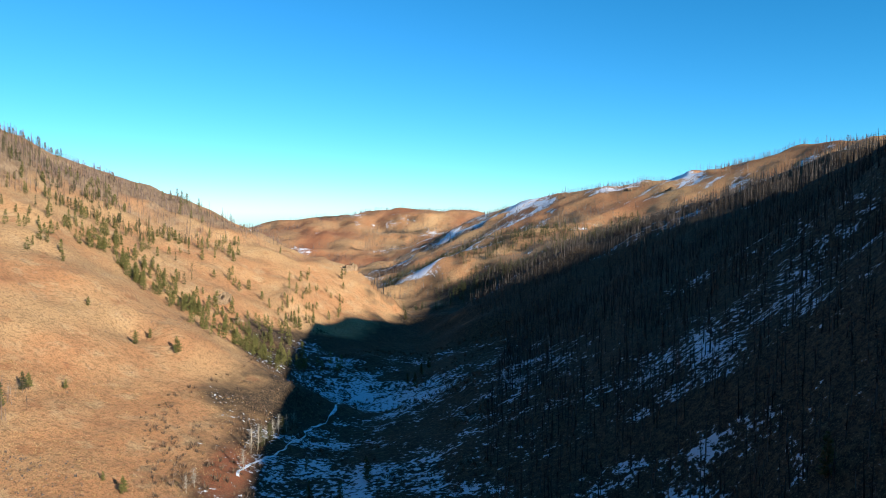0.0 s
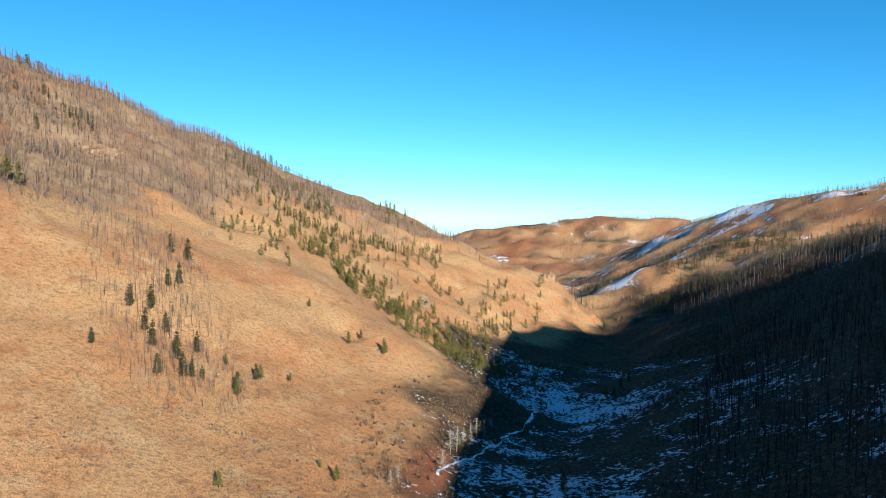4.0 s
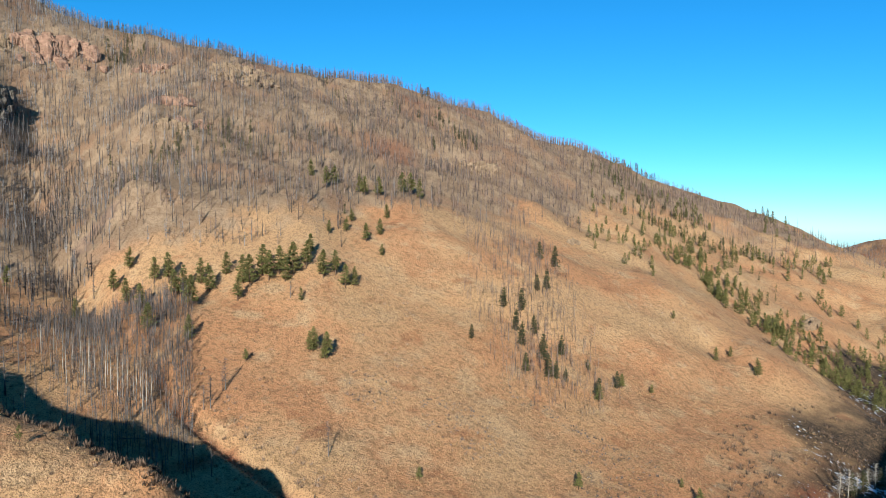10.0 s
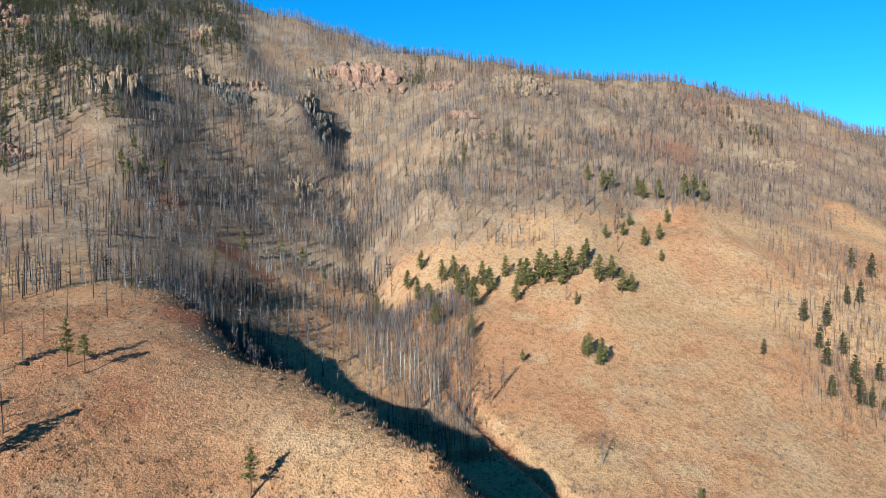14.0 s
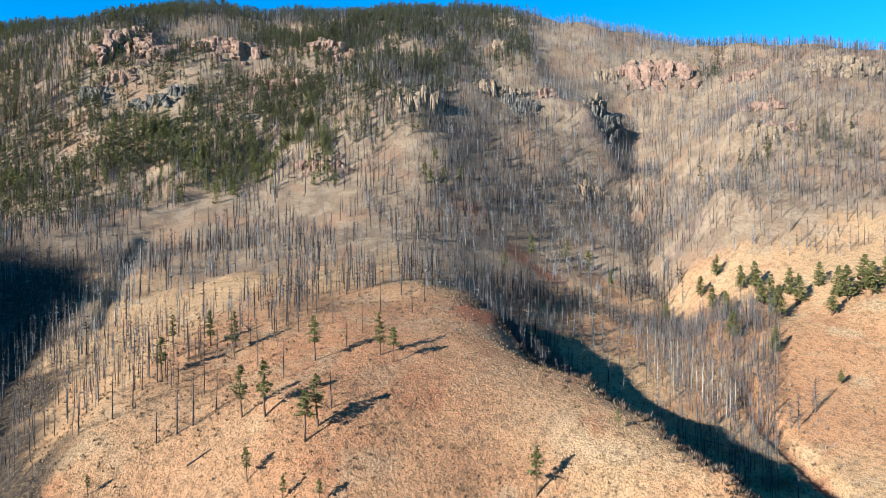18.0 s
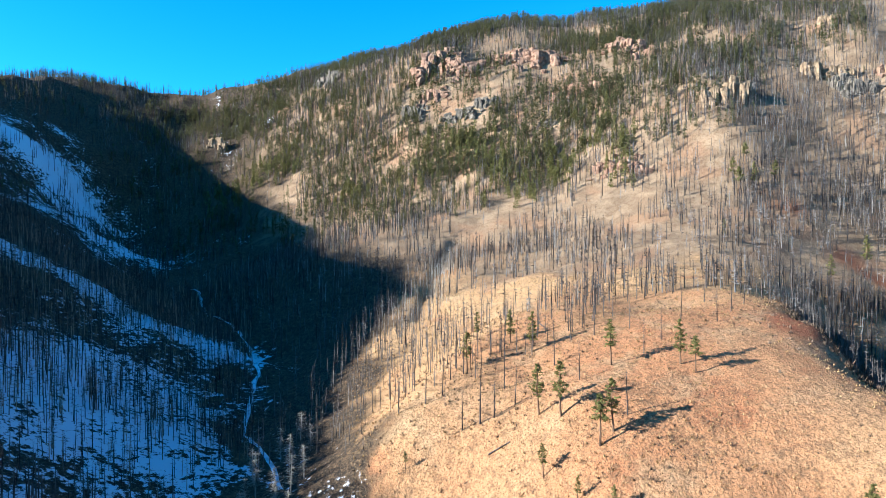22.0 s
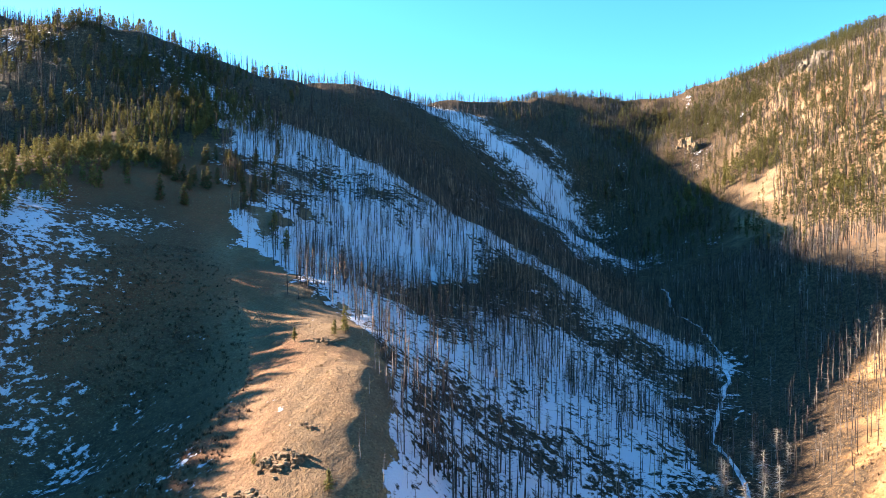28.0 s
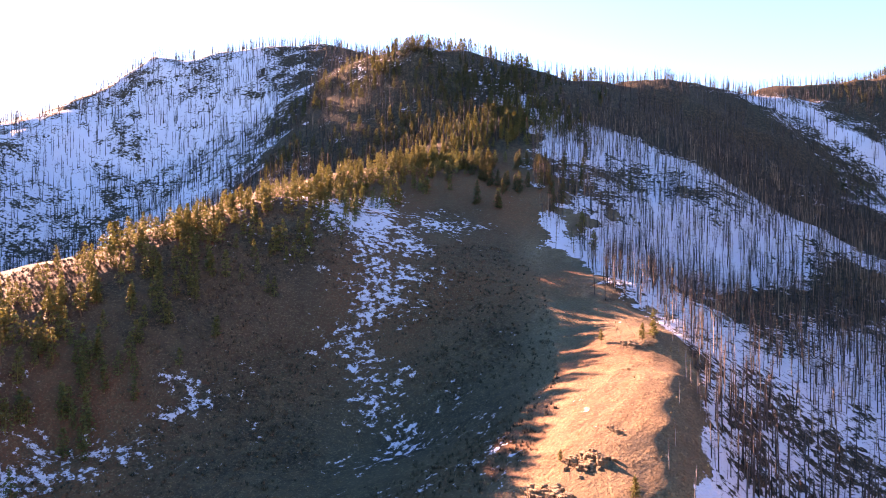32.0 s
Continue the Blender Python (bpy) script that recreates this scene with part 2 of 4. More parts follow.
TREE_RIDGE = land("crest", (-61, -426, 192), (-19, -385, 166), (19, -337, 146), (59, -266, 128), (85, -220, 109), (102, -187, 89), (106, -168, 82))  # tree ridge
land("slope", (33, -238, 106), (45, -205, 81), (59, -154, 57), (10, -172, 57), (89, -162, 60), (-12, -180, 70), (-29, -198, 82), (-43, -246, 100))  # ridge face
GRASS_RIDGE = land("crest", (-63, -293, 120), (-60, -222, 97), (-56, -173, 88), (-50, -141, 83), (-43, -124, 77), (-36, -110, 70), (-29, -95, 62), (-23, -78, 50))  # grass ridge
land("slope", (-24, -113, 67), (-11, -117, 62), (-20, -136, 69))  # its sunny side
land("slope", (428, -476, 205), (223, -201, 80), (491, -344, 170), (141, -51, 38), (331, -259, 120), (725, -338, 170), (31, -85, 36), (78, 45, 38), (0, 90, 24), (70, 121, 32))  # behind
land("sky", (420, -300, 130), (330, -220, 158), (257, -130, 196), (246, -36, 193), (238, 71, 200), (240, 150, 206), (243, 205, 213), (258, 262, 209), (277, 344, 178), (285, 400, 166))  # shade ridge

for degrees in range(-180, 180, 30):
    land("slope", (4700 * math.sin(radians(degrees)), 4700 * math.cos(radians(degrees)), -80))
    land("slope", (3300 * math.sin(radians(degrees + 15)), 3300 * math.cos(radians(degrees + 15)), -80))

kept = []
for c in CENTRES:
    if all(np.hypot(*(c - k)[:2]) > 6 for k in kept):
        kept.append(c)
LINES = np.array(kept)
count = len(LINES)
gaps = np.hypot(LINES[:, None, 0] - LINES[None, :, 0], LINES[:, None, 1] - LINES[None, :, 1])
system = np.zeros((count + 3, count + 3))
system[:count, :count], system[:count, count], system[:count, count + 1:] = -gaps, 1, LINES[:, :2] / 1000
system[count:, :count] = system[:count, count:].T
WEIGHT = np.linalg.solve(system, np.r_[LINES[:, 2], 0, 0, 0])


def smooth_land(x, y):
    """The height of the land without its roughness."""
    out = np.empty(len(x))
    for i in range(0, len(x), 16000):
        X, Y = x[i:i + 16000, None], y[i:i + 16000, None]
        out[i:i + 16000] = -np.sqrt((X - LINES[:, 0]) ** 2 + (Y - LINES[:, 1]) ** 2) @ WEIGHT[:count] + WEIGHT[count] + X[:, 0] / 1000 * WEIGHT[count + 1] + Y[:, 0] / 1000 * WEIGHT[count + 2]
    return out


def lattice(x, y, size, seed):
    """Smooth value noise of that wavelength, -1 to 1."""
    table = np.random.RandomState(seed).uniform(-1, 1, (256, 256))
    u, v = x / size + 500.3, y / size + 500.7
    i, j = np.floor(u).astype(int), np.floor(v).astype(int)
    a, b = u - i, v - j
    a, b = a * a * (3 - 2 * a), b * b * (3 - 2 * b)
    g = lambda p, q: table[p & 255, q & 255]
    return (g(i, j) * (1 - a) + g(i + 1, j) * a) * (1 - b) + (g(i, j + 1) * (1 - a) + g(i + 1, j + 1) * a) * b


def near_line(x, y, points, width):
    """1 on a line of the plan, 0 at that distance from it."""
    best = np.full(len(x), 1e9)
    for (ax, ay, *_), (bx, by, *_) in zip(points[:-1], points[1:]):
        dx, dy = bx - ax, by - ay
        t = np.clip(((x - ax) * dx + (y - ay) * dy) / (dx * dx + dy * dy), 0, 1)
        best = np.minimum(best, np.hypot(x - ax - t * dx, y - ay - t * dy))
    return np.clip(1 - best / width, 0, 1)


CUT_BANK = ((-262, 101), (-252, 100), (-239, 98), (-224, 100), (-212, 103), (-192, 106), (-175, 108), (-150, 118))
LEFT_CUT = ((-400, -190), (-379, -185), (-335, -171), (-299, -158), (-275, -150))
UPPER_CUT = ((-640, 152), (-552, 125), (-511, 122), (-419, 108), (-330, 103))


def roughness(x, y):
    r = np.hypot(x, y)
    far = np.clip(r / 450, 0.2, 1.6)
    gully = -np.abs(lattice(x, y, 75, 1)) + 0.45
    ribs = 16 * np.clip((r - 950) / 450, 0, 1) * (0.42 - np.abs(lattice(x, y, 150, 7)))
    # the cut banks of the side gullies
    cut, banks = np.zeros(len(x)), (x > -660) & (x < -130) & (y > -215) & (y < 170)
    for line, width, deep in ((CUT_BANK, 4.0, 3.2), (LEFT_CUT, 5.0, 3.0), (UPPER_CUT, 9.0, 4.0)):
        cut[banks] += deep * np.clip(near_line(x[banks], y[banks], line, width) * 1.6, 0, 1)
    out = far * (5.0 * gully + 3.2 * lattice(x, y, 42, 2) + 1.5 * lattice(x, y, 19, 3))
    return out + ribs - cut + 0.55 * lattice(x, y, 9, 4) * np.clip(far, 0.5, 1) + 0.28 * lattice(x, y, 4.3, 5) + 0.12 * lattice(x, y, 2.1, 6)


def ground_height(x, y):
    x, y = np.atleast_1d(np.asarray(x, float)), np.atleast_1d(np.asarray(y, float))
    return smooth_land(x, y) + roughness(x, y)


def facing(x, y, reach=9.0):
    """How squarely the land faces the sun."""
    dx = (smooth_land(x + reach, y) - smooth_land(x - reach, y)) / (2 * reach)
    dy = (smooth_land(x, y + reach) - smooth_land(x, y - reach)) / (2 * reach)
    dx += (roughness(x + reach, y) - roughness(x - reach, y)) / (2 * reach) * 0.6
    dy += (roughness(x, y + reach) - roughness(x, y - reach)) / (2 * reach) * 0.6
    n = np.sqrt(dx * dx + dy * dy + 1)
    return (-dx * SUN.x - dy * SUN.y + SUN.z) / n, 1 / n


def bearing(x, y):
    return (np.degrees(np.arctan2(-x, y)) + 90) % 360 - 90


def patch(x, y, cx, cy, rx, ry, turn=0.0):
    """1 in the middle of an ellipse of the plan, 0 at its rim."""
    c, s = math.cos(radians(turn)), math.sin(radians(turn))
    u, v = (x - cx) * c + (y - cy) * s, -(x - cx) * s + (y - cy) * c
    return np.clip(1 - np.sqrt((u / rx) ** 2 + (v / ry) ** 2), 0, 1)


# where the open grass ends and the burnt wood begins: bearing, height
TREELINE = ((-90, 10), (-5, 20), (8, 60), (15, 70), (22, 88), (30, 112), (38, 108), (45, 110), (52, 113), (57, 108), (62, 98), (68, 84), (74, 66), (80, 62), (88, 76), (97, 84), (104, 80), (113, 78), (122, 72), (130, 60), (140, 55), (165, 55), (270, 60))


def cover(x, y):
    """Snow, burnt wood, bare rock, and dark ground that is char and painted shade, by aspect and place."""
    z = smooth_land(x, y)
    b, r = bearing(x, y), np.hypot(x, y)
    sunny, up = facing(x, y)
    shady = np.clip((0.30 - sunny) * 2.6, 0, 0.66)
    drift = 0.22 * lattice(x, y, 60, 11) + 0.14 * lattice(x, y, 24, 13)
    w = b + 3.5 * lattice(x, y, 33, 14) + 2.0 * lattice(x, y, 11, 15) + 1.2 * lattice(x, y, 4, 16)
    snow, char_shade = np.zeros(len(x)), np.zeros(len(x))

    def lay(over, snow_there, char_shade_there):
        return snow * (1 - over) + snow_there * over, char_shade * (1 - over) + char_shade_there * over

    # the shaded side of the main valley, its shade also put into the ground tone
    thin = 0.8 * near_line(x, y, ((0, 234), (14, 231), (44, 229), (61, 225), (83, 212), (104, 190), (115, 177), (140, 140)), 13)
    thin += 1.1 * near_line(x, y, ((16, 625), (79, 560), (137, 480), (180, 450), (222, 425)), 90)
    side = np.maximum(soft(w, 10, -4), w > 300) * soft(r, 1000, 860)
    snow, char_shade = lay(side, shady - thin + 0.75 * drift - 0.34, 1.0)
    # the valley floor in shadow, its shade painted as dark ground
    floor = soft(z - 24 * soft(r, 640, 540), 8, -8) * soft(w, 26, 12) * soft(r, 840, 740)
    snow, char_shade = lay(floor, 0.30 + drift + 0.35 * patch(x, y, -30, 400, 55, 130) - 0.4 * soft(r, 540, 600), 0.95)
    # far ridges keep snow in their gullies
    far = soft(r, 880, 1000) * (b < 30)
    snow, char_shade = lay(far, np.clip((0.29 - sunny) * 2.6, 0, 0.45) + drift * 1.1 + 0.16 * lattice(x, y, 34, 33) + 0.1 * lattice(x, y, 140, 17) + 1.1 * np.clip(np.abs(lattice(x, y, 120, 18)) - 0.42, 0, 1), np.clip(0.9 * np.clip(np.abs(lattice(x, y, 75, 1)) - 0.3, 0, 0.6) + 0.45 * lattice(x, y, 38, 34) + 0.25 * lattice(x, y, 17, 35), 0, 0.8))
    # the snowy spur and the gullies behind it, their ground tone darkened for shade
    crest = np.interp(r, (110, 130, 180, 230, 300, 430, 520), (161.8, 161.6, 162.5, 165, 168, 171.5, 176.5))
    spur = soft(w, 126, 136) * soft(w - crest, 2.5, -1.5)
    rim = np.interp(b, (131, 135, 140, 144, 151, 159, 165, 172), (318, 327, 337, 350, 372, 400, 430, 455))
    bare = 0.6 * patch(x, y, -105, -240, 42, 52) + 0.8 * patch(x, y, -158, -262, 62, 40, 40) + 0.2 * patch(x, y, -185, -205, 40, 40)
    low = soft(z, 44, 52)
    edge = soft(r - rim, -22, -8) * soft(r - rim, 8, -1)
    snow, char_shade = lay(spur, (0.60 - bare * (1 - 0.8 * edge) + 1.5 * drift + 0.2 * edge) * (0.8 + 0.2 * low) * np.clip((0.46 - sunny) * 8, 0, 1), 0.85)
    behind = spur * soft(r - rim, 4, 22)
    strip = near_line(x, y, ((-340, -640), (-366, -603), (-376, -576), (-400, -562), (-357, -469)), 95)
    snow, char_shade = lay(behind, 0.1 + 0.6 * strip + drift * 1.2, 0.95)
    # the grassy ridge, its shaded flank and the mountain behind; flank and mountain carry painted shade
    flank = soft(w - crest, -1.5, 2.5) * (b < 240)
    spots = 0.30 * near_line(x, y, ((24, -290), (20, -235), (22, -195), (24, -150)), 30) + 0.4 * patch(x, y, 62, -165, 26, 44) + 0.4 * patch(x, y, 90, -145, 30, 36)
    snow, char_shade = lay(flank, 0.16 + drift * 0.9 + spots + 0.4 * patch(x, y, -35, -500, 45, 40), 0.62 + 0.36 * soft(r, 330, 410))
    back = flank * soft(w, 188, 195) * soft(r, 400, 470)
    snow, char_shade = lay(back, 0.60 + 0.7 * drift, 0.75)
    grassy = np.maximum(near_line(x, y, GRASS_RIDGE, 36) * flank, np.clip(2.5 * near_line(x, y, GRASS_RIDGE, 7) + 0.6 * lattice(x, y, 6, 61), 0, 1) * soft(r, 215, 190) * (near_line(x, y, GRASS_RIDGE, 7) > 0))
    # no snow on the ridge grass, and a browner, darker tone
    snow, char_shade = snow * (1 - grassy), np.maximum(char_shade * np.clip(1 - 1.6 * grassy, 0, 1), 0.44 * np.clip(2 * grassy, 0, 1))
    # side valley floor: its shadow painted in as dark ground, little snow
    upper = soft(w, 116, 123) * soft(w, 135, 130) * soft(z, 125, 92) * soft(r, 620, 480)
    snow, char_shade = lay(upper, 0.08 + 0.3 * near_line(x, y, CREEK, 16) + 0.2 * drift, 0.85)
    # gully bottom: dark under the scrub, with shade painted in too
    char_shade = np.maximum(char_shade, np.clip(1.5 * near_line(x, y, DARK_GULLY, 26), 0, 0.9))
    line = np.interp(b, [p[0] for p in TREELINE], [p[1] for p in TREELINE])
    burnt = np.clip((z - line) / 34 + 0.35 * lattice(x, y, 35, 12), 0, 1)
    burnt = np.maximum(burnt * (1 - far) + 0.3 * far, 0.75 * flank)
    rock = np.clip((0.80 - up) * 3.0 - 0.1, 0, 1) * (1 - flank)
    return np.clip(snow, 0, 1), burnt, rock, z, b, r, np.clip(char_shade, 0, 1), flank


def soft(value, lo, hi):
    t = np.clip((value - lo) / (hi - lo), 0, 1)
    return t * t * (3 - 2 * t)


def make_ground():
    seen, rest = np.arange(-36, 221, 0.36), np.arange(222.5, 323, 2.5)
    turns = np.radians(np.r_[seen, rest])
    rings = np.r_[np.geomspace(6, 88, 14), np.geomspace(92, 1150, 300), np.geomspace(1165, 2700, 120), np.geomspace(2760, 4900, 10)]
    T, R = np.meshgrid(turns, rings)
    x, y = np.r_[0, (-np.sin(T) * R).ravel()], np.r_[0, (np.cos(T) * R).ravel()]
    z = ground_height(x, y)
    na, nr = len(turns), len(rings)
    i, j = np.meshgrid(np.arange(nr - 1), np.arange(na), indexing="ij")
    k = (j + 1) % na
    quads = np.stack([1 + i * na + j, 1 + (i + 1) * na + j, 1 + (i + 1) * na + k, 1 + i * na + k], -1).reshape(-1, 4)[:, ::-1]
    fan = np.stack([np.zeros(na, int), 1 + np.arange(na), 1 + (np.arange(na) + 1) % na], -1)
    mesh = bpy.data.meshes.new("ground")
    loops = np.r_[quads.ravel(), fan.ravel()]
    starts = np.r_[np.arange(len(quads)) * 4, len(quads) * 4 + np.arange(na) * 3]
    fill_mesh(mesh, np.stack([x, y, z], -1), loops, starts, True)
    snow, burnt, rock, *_, char_shade, _ = cover(x, y)
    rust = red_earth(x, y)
    for name, values in (("snow", snow), ("burnt", burnt), ("rock", rock), ("rust", rust), ("char_shade", char_shade)):
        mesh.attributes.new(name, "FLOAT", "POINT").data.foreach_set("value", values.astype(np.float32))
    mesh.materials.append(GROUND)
    tagged(new("ground", mesh), "dry grassy mountain slopes with snow in the shade", "ground", kind="structure")


def fill_mesh(mesh, verts, loops, starts, shade):
    mesh.vertices.add(len(verts))
    mesh.vertices.foreach_set("co", np.ascontiguousarray(verts, np.float32).ravel())
    mesh.loops.add(len(loops))
    mesh.loops.foreach_set("vertex_index", np.ascontiguousarray(loops, np.int32))
    mesh.polygons.add(len(starts))
    mesh.polygons.foreach_set("loop_start", np.ascontiguousarray(starts, np.int32))
    if shade:
        mesh.polygons.foreach_set("use_smooth", np.ones(len(starts), bool))
    mesh.update(calc_edges=True)
    mesh.validate()


def red_earth(x, y):
    """Bare red soil and red scrub."""
    out = 1.4 * patch(x, y, -82, 258, 13, 42, 10) + 1.2 * patch(x, y, -236, 10, 26, 12, -35) + 0.9 * patch(x, y, -398, 28, 26, 18) + 0.9 * patch(x, y, -383, 44, 20, 16)
    out = out + 0.9 * np.clip(lattice(x, y, 85, 19) + 0.5 * lattice(x, y, 30, 20) - 0.25, 0, 0.6) * (smooth_land(x, y) > 150) * soft(bearing(x, y), 92, 70) * (bearing(x, y) > 12)
    out = out + (0.35 + 0.4 * lattice(x, y, 90, 63)) * soft(np.hypot(x, y), 900, 1300) + 0.75 * np.clip(1.6 * patch(x, y, -190, -32, 105, 80), 0, 0.52)
    out = out + (0.42 + 0.3 * lattice(x, y, 30, 62)) * soft(bearing(x, y), 160, 170) * (bearing(x, y) < 240) * soft(np.hypot(x, y), 430, 330) * (1 - near_line(x, y, GRASS_RIDGE, 14))
    out = out + 0.7 * near_line(x, y, CUT_BANK, 3.5)
    return out + 0.8 * patch(x, y, -437, 2, 20, 20) + 0.9 * patch(x, y, -206, 92, 7, 16) + 0.5 * patch(x, y, -330, -60, 30, 12)


make_ground()


# ---- plants ----
class Tris:
    """Triangles gathered for one small mesh."""

    def __init__(self):
        self.v, self.f = [], []

    def tri(self, a, b, c):
        n = len(self.v)
        self.v += [a, b, c]
        self.f.append((n, n + 1, n + 2))

    def cone(self, a, b, ra, rb, sides=4):
        a, b = np.array(a, float), np.array(b, float)
        w = (b - a) / np.linalg.norm(b - a)
        u = np.cross(w, (0.31, 0.87, 0.38))
        u /= np.linalg.norm(u)
        q = np.cross(w, u)
        n = len(self.v)
        for c, r in ((a, ra), (b, rb)):
            for s in range(sides):
                t = 2 * math.pi * s / sides
                self.v.append(tuple(c + (u * math.cos(t) + q * math.sin(t)) * r))
        for s in range(sides):
            k = (s + 1) % sides
            self.f += [(n + s, n + k, n + sides + k), (n + s, n + sides + k, n + sides + s)]

    def arrays(self):
        return np.array(self.v, float), np.array(self.f, int)

    def mesh(self, name, material):
        v, f = self.arrays()
        me = bpy.data.meshes.new(name)
        fill_mesh(me, v, f.ravel(), np.arange(len(f)) * 3, False)
        me.materials.append(material)
        return me


def snag_shape(rng, height=10.0, girth=0.17, limbs=9, sides=4, reach=1.0, trunk=None, twigs=None):
    """A burnt trunk with broken limbs, one unit tall times height."""
    trunk = trunk or Tris()
    twigs = twigs or trunk
    lean = rng.uniform(-0.25, 0.25, 2)
    mid = (lean[0] * 0.5 + rng.uniform(-0.1, 0.1), lean[1] * 0.5 + rng.uniform(-0.1, 0.1), height * 0.55)
    top = (lean[0], lean[1], height)
    if sides > 3:
        trunk.cone((0, 0, -0.8), mid, girth, girth * 0.62, sides)
        trunk.cone(mid, top, girth * 0.62, girth * 0.12, sides)
    else:
        trunk.cone((0, 0, -0.8), top, girth, girth * 0.2, sides)
    for _ in range(limbs):
        t = rng.uniform(0.25, 0.97)
        base = np.array([lean[0] * t, lean[1] * t, height * t])
        a, length = rng.uniform(0, 6.283), reach * rng.uniform(0.4, 1.35) * (1.15 - t * 0.75)
        tip = base + np.array([math.cos(a) * length, math.sin(a) * length, rng.uniform(-0.35, 0.5) * length])
        if sides > 4:
            twigs.cone(base, tip, 0.045, 0.012, 3)
        else:
            thick = 0.06 if sides > 3 else 0.15
            twigs.tri(tuple(base - (0, 0, thick)), tuple(base + (0, 0, thick)), tuple(tip))
    return trunk


def conifer_shape(rng, height=10.0, width=2.0, tiers=10, spread=6, bare=0.12, crown=None, trunk=None):
    """A ragged crown of drooping sprays round a trunk."""
    crown = crown or Tris()
    trunk = trunk or crown
    trunk.cone((0, 0, -0.8), (0, 0, height * 0.95), 0.02 * height, 0.02, 5)
    for k in range(tiers):
        t = bare + (1 - bare) * (k + rng.uniform(0, 0.6)) / tiers
        full = width * (1 - t) ** 0.6 * rng.uniform(0.7, 1.15) + 0.15
        for s in range(spread):
            if rng.rand() < 0.1:
                continue
            a = 6.283 * (s + rng.uniform(-0.4, 0.4)) / spread + k
            length = full * rng.uniform(0.65, 1.15)
            d, side = np.array([math.cos(a), math.sin(a), 0]), np.array([-math.sin(a), math.cos(a), 0])
            z = height * t + rng.uniform(-0.2, 0.2)
            root, tip = np.array([0, 0, z + 0.12 * length]) , d * length + (0, 0, z - length * rng.uniform(0.05, 0.4))
            mid = (root + tip) / 2 + (0, 0, 0.12 * length)
            w = length * rng.uniform(0.26, 0.4)
            for sg in (-1, 1):
                crown.tri(tuple(root), tuple(mid + side * w * sg - (0, 0, 0.25 * w)), tuple(tip))
    return crown


def pine_parts(seed, height, width, bare, tiers=17, spread=7):
    """A pine near enough to tell its trunk, limbs and needle clumps apart."""
    rng = np.random.RandomState(seed)
    trunk, crown = Tris(), Tris()
    bend = rng.uniform(-0.3, 0.3, 2)
    trunk.cone((0, 0, -0.8), (bend[0], bend[1], height * 0.5), 0.024 * height, 0.015 * height, 7)
    trunk.cone((bend[0], bend[1], height * 0.5), (0, 0, height * 0.97), 0.015 * height, 0.02, 6)
    for k in range(tiers):
        t = bare + (1 - bare) * (k + rng.uniform(0, 0.8)) / tiers
        shape = math.sin(min(1.0, (1 - t) / (1 - bare) * 1.25) * 1.5708) ** 0.9
        for s in range(spread):
            if rng.rand() < 0.22:
                continue
            a = 6.283 * (s + rng.uniform(-0.5, 0.5)) / spread + k * 1.3
            length = width * shape * rng.uniform(0.45, 1.2) + 0.2
            d = np.array([math.cos(a), math.sin(a), rng.uniform(-0.25, 0.35)])
            base = np.array([bend[0] * (1 - abs(2 * t - 1)), bend[1] * (1 - abs(2 * t - 1)), height * t])
            tip = base + d * length
            if rng.rand() < 0.6:
                trunk.cone(base, tip, 0.04, 0.01, 3)
            for c in range(4):
                at = base + d * length * (0.35 + 0.22 * c) + rng.uniform(-0.12, 0.12, 3)
                size = (0.24 + 0.09 * length) * rng.uniform(0.7, 1.3)
                for _ in range(4):
                    p = rng.normal(0, 1, (3, 3)) * (1, 1, 0.55)
                    p = p / np.linalg.norm(p, axis=1)[:, None] * size * rng.uniform(0.7, 1.25)
                    crown.tri(*[tuple(at + q) for q in p])
    return trunk, crown


def clump_pine(seed, height=10, width=2.0, bare=0.1, tiers=9, spread=6, tuft=1.0):
    """A pine of needle clumps for woods at middle distance."""
    r, t = np.random.RandomState(seed), Tris()
    t.cone((0, 0, -0.8), (0, 0, height * 0.95), 0.02 * height, 0.02, 4)
    for k in range(tiers):
        f = bare + (1 - bare) * (k + r.uniform(0, 0.8)) / tiers
        shape = math.sin(min(1.0, (1 - f) / (1 - bare) * 1.2) * 1.5708)
        for s in range(spread):
            if r.rand() < 0.2:
                continue
            a = 6.283 * (s + r.uniform(-0.5, 0.5)) / spread + k * 1.3
            reach = width * shape * r.uniform(0.3, 0.95) + 0.1
            at = np.array([math.cos(a) * reach, math.sin(a) * reach, height * f + r.uniform(-0.3, 0.3)])
            for _ in range(4):
                p = r.normal(0, 1, (3, 3)) * (1, 1, 0.6)
                t.tri(*[tuple(at + q) for q in p / np.linalg.norm(p, axis=1)[:, None] * r.uniform(0.5, 0.95) * tuft])
    return t


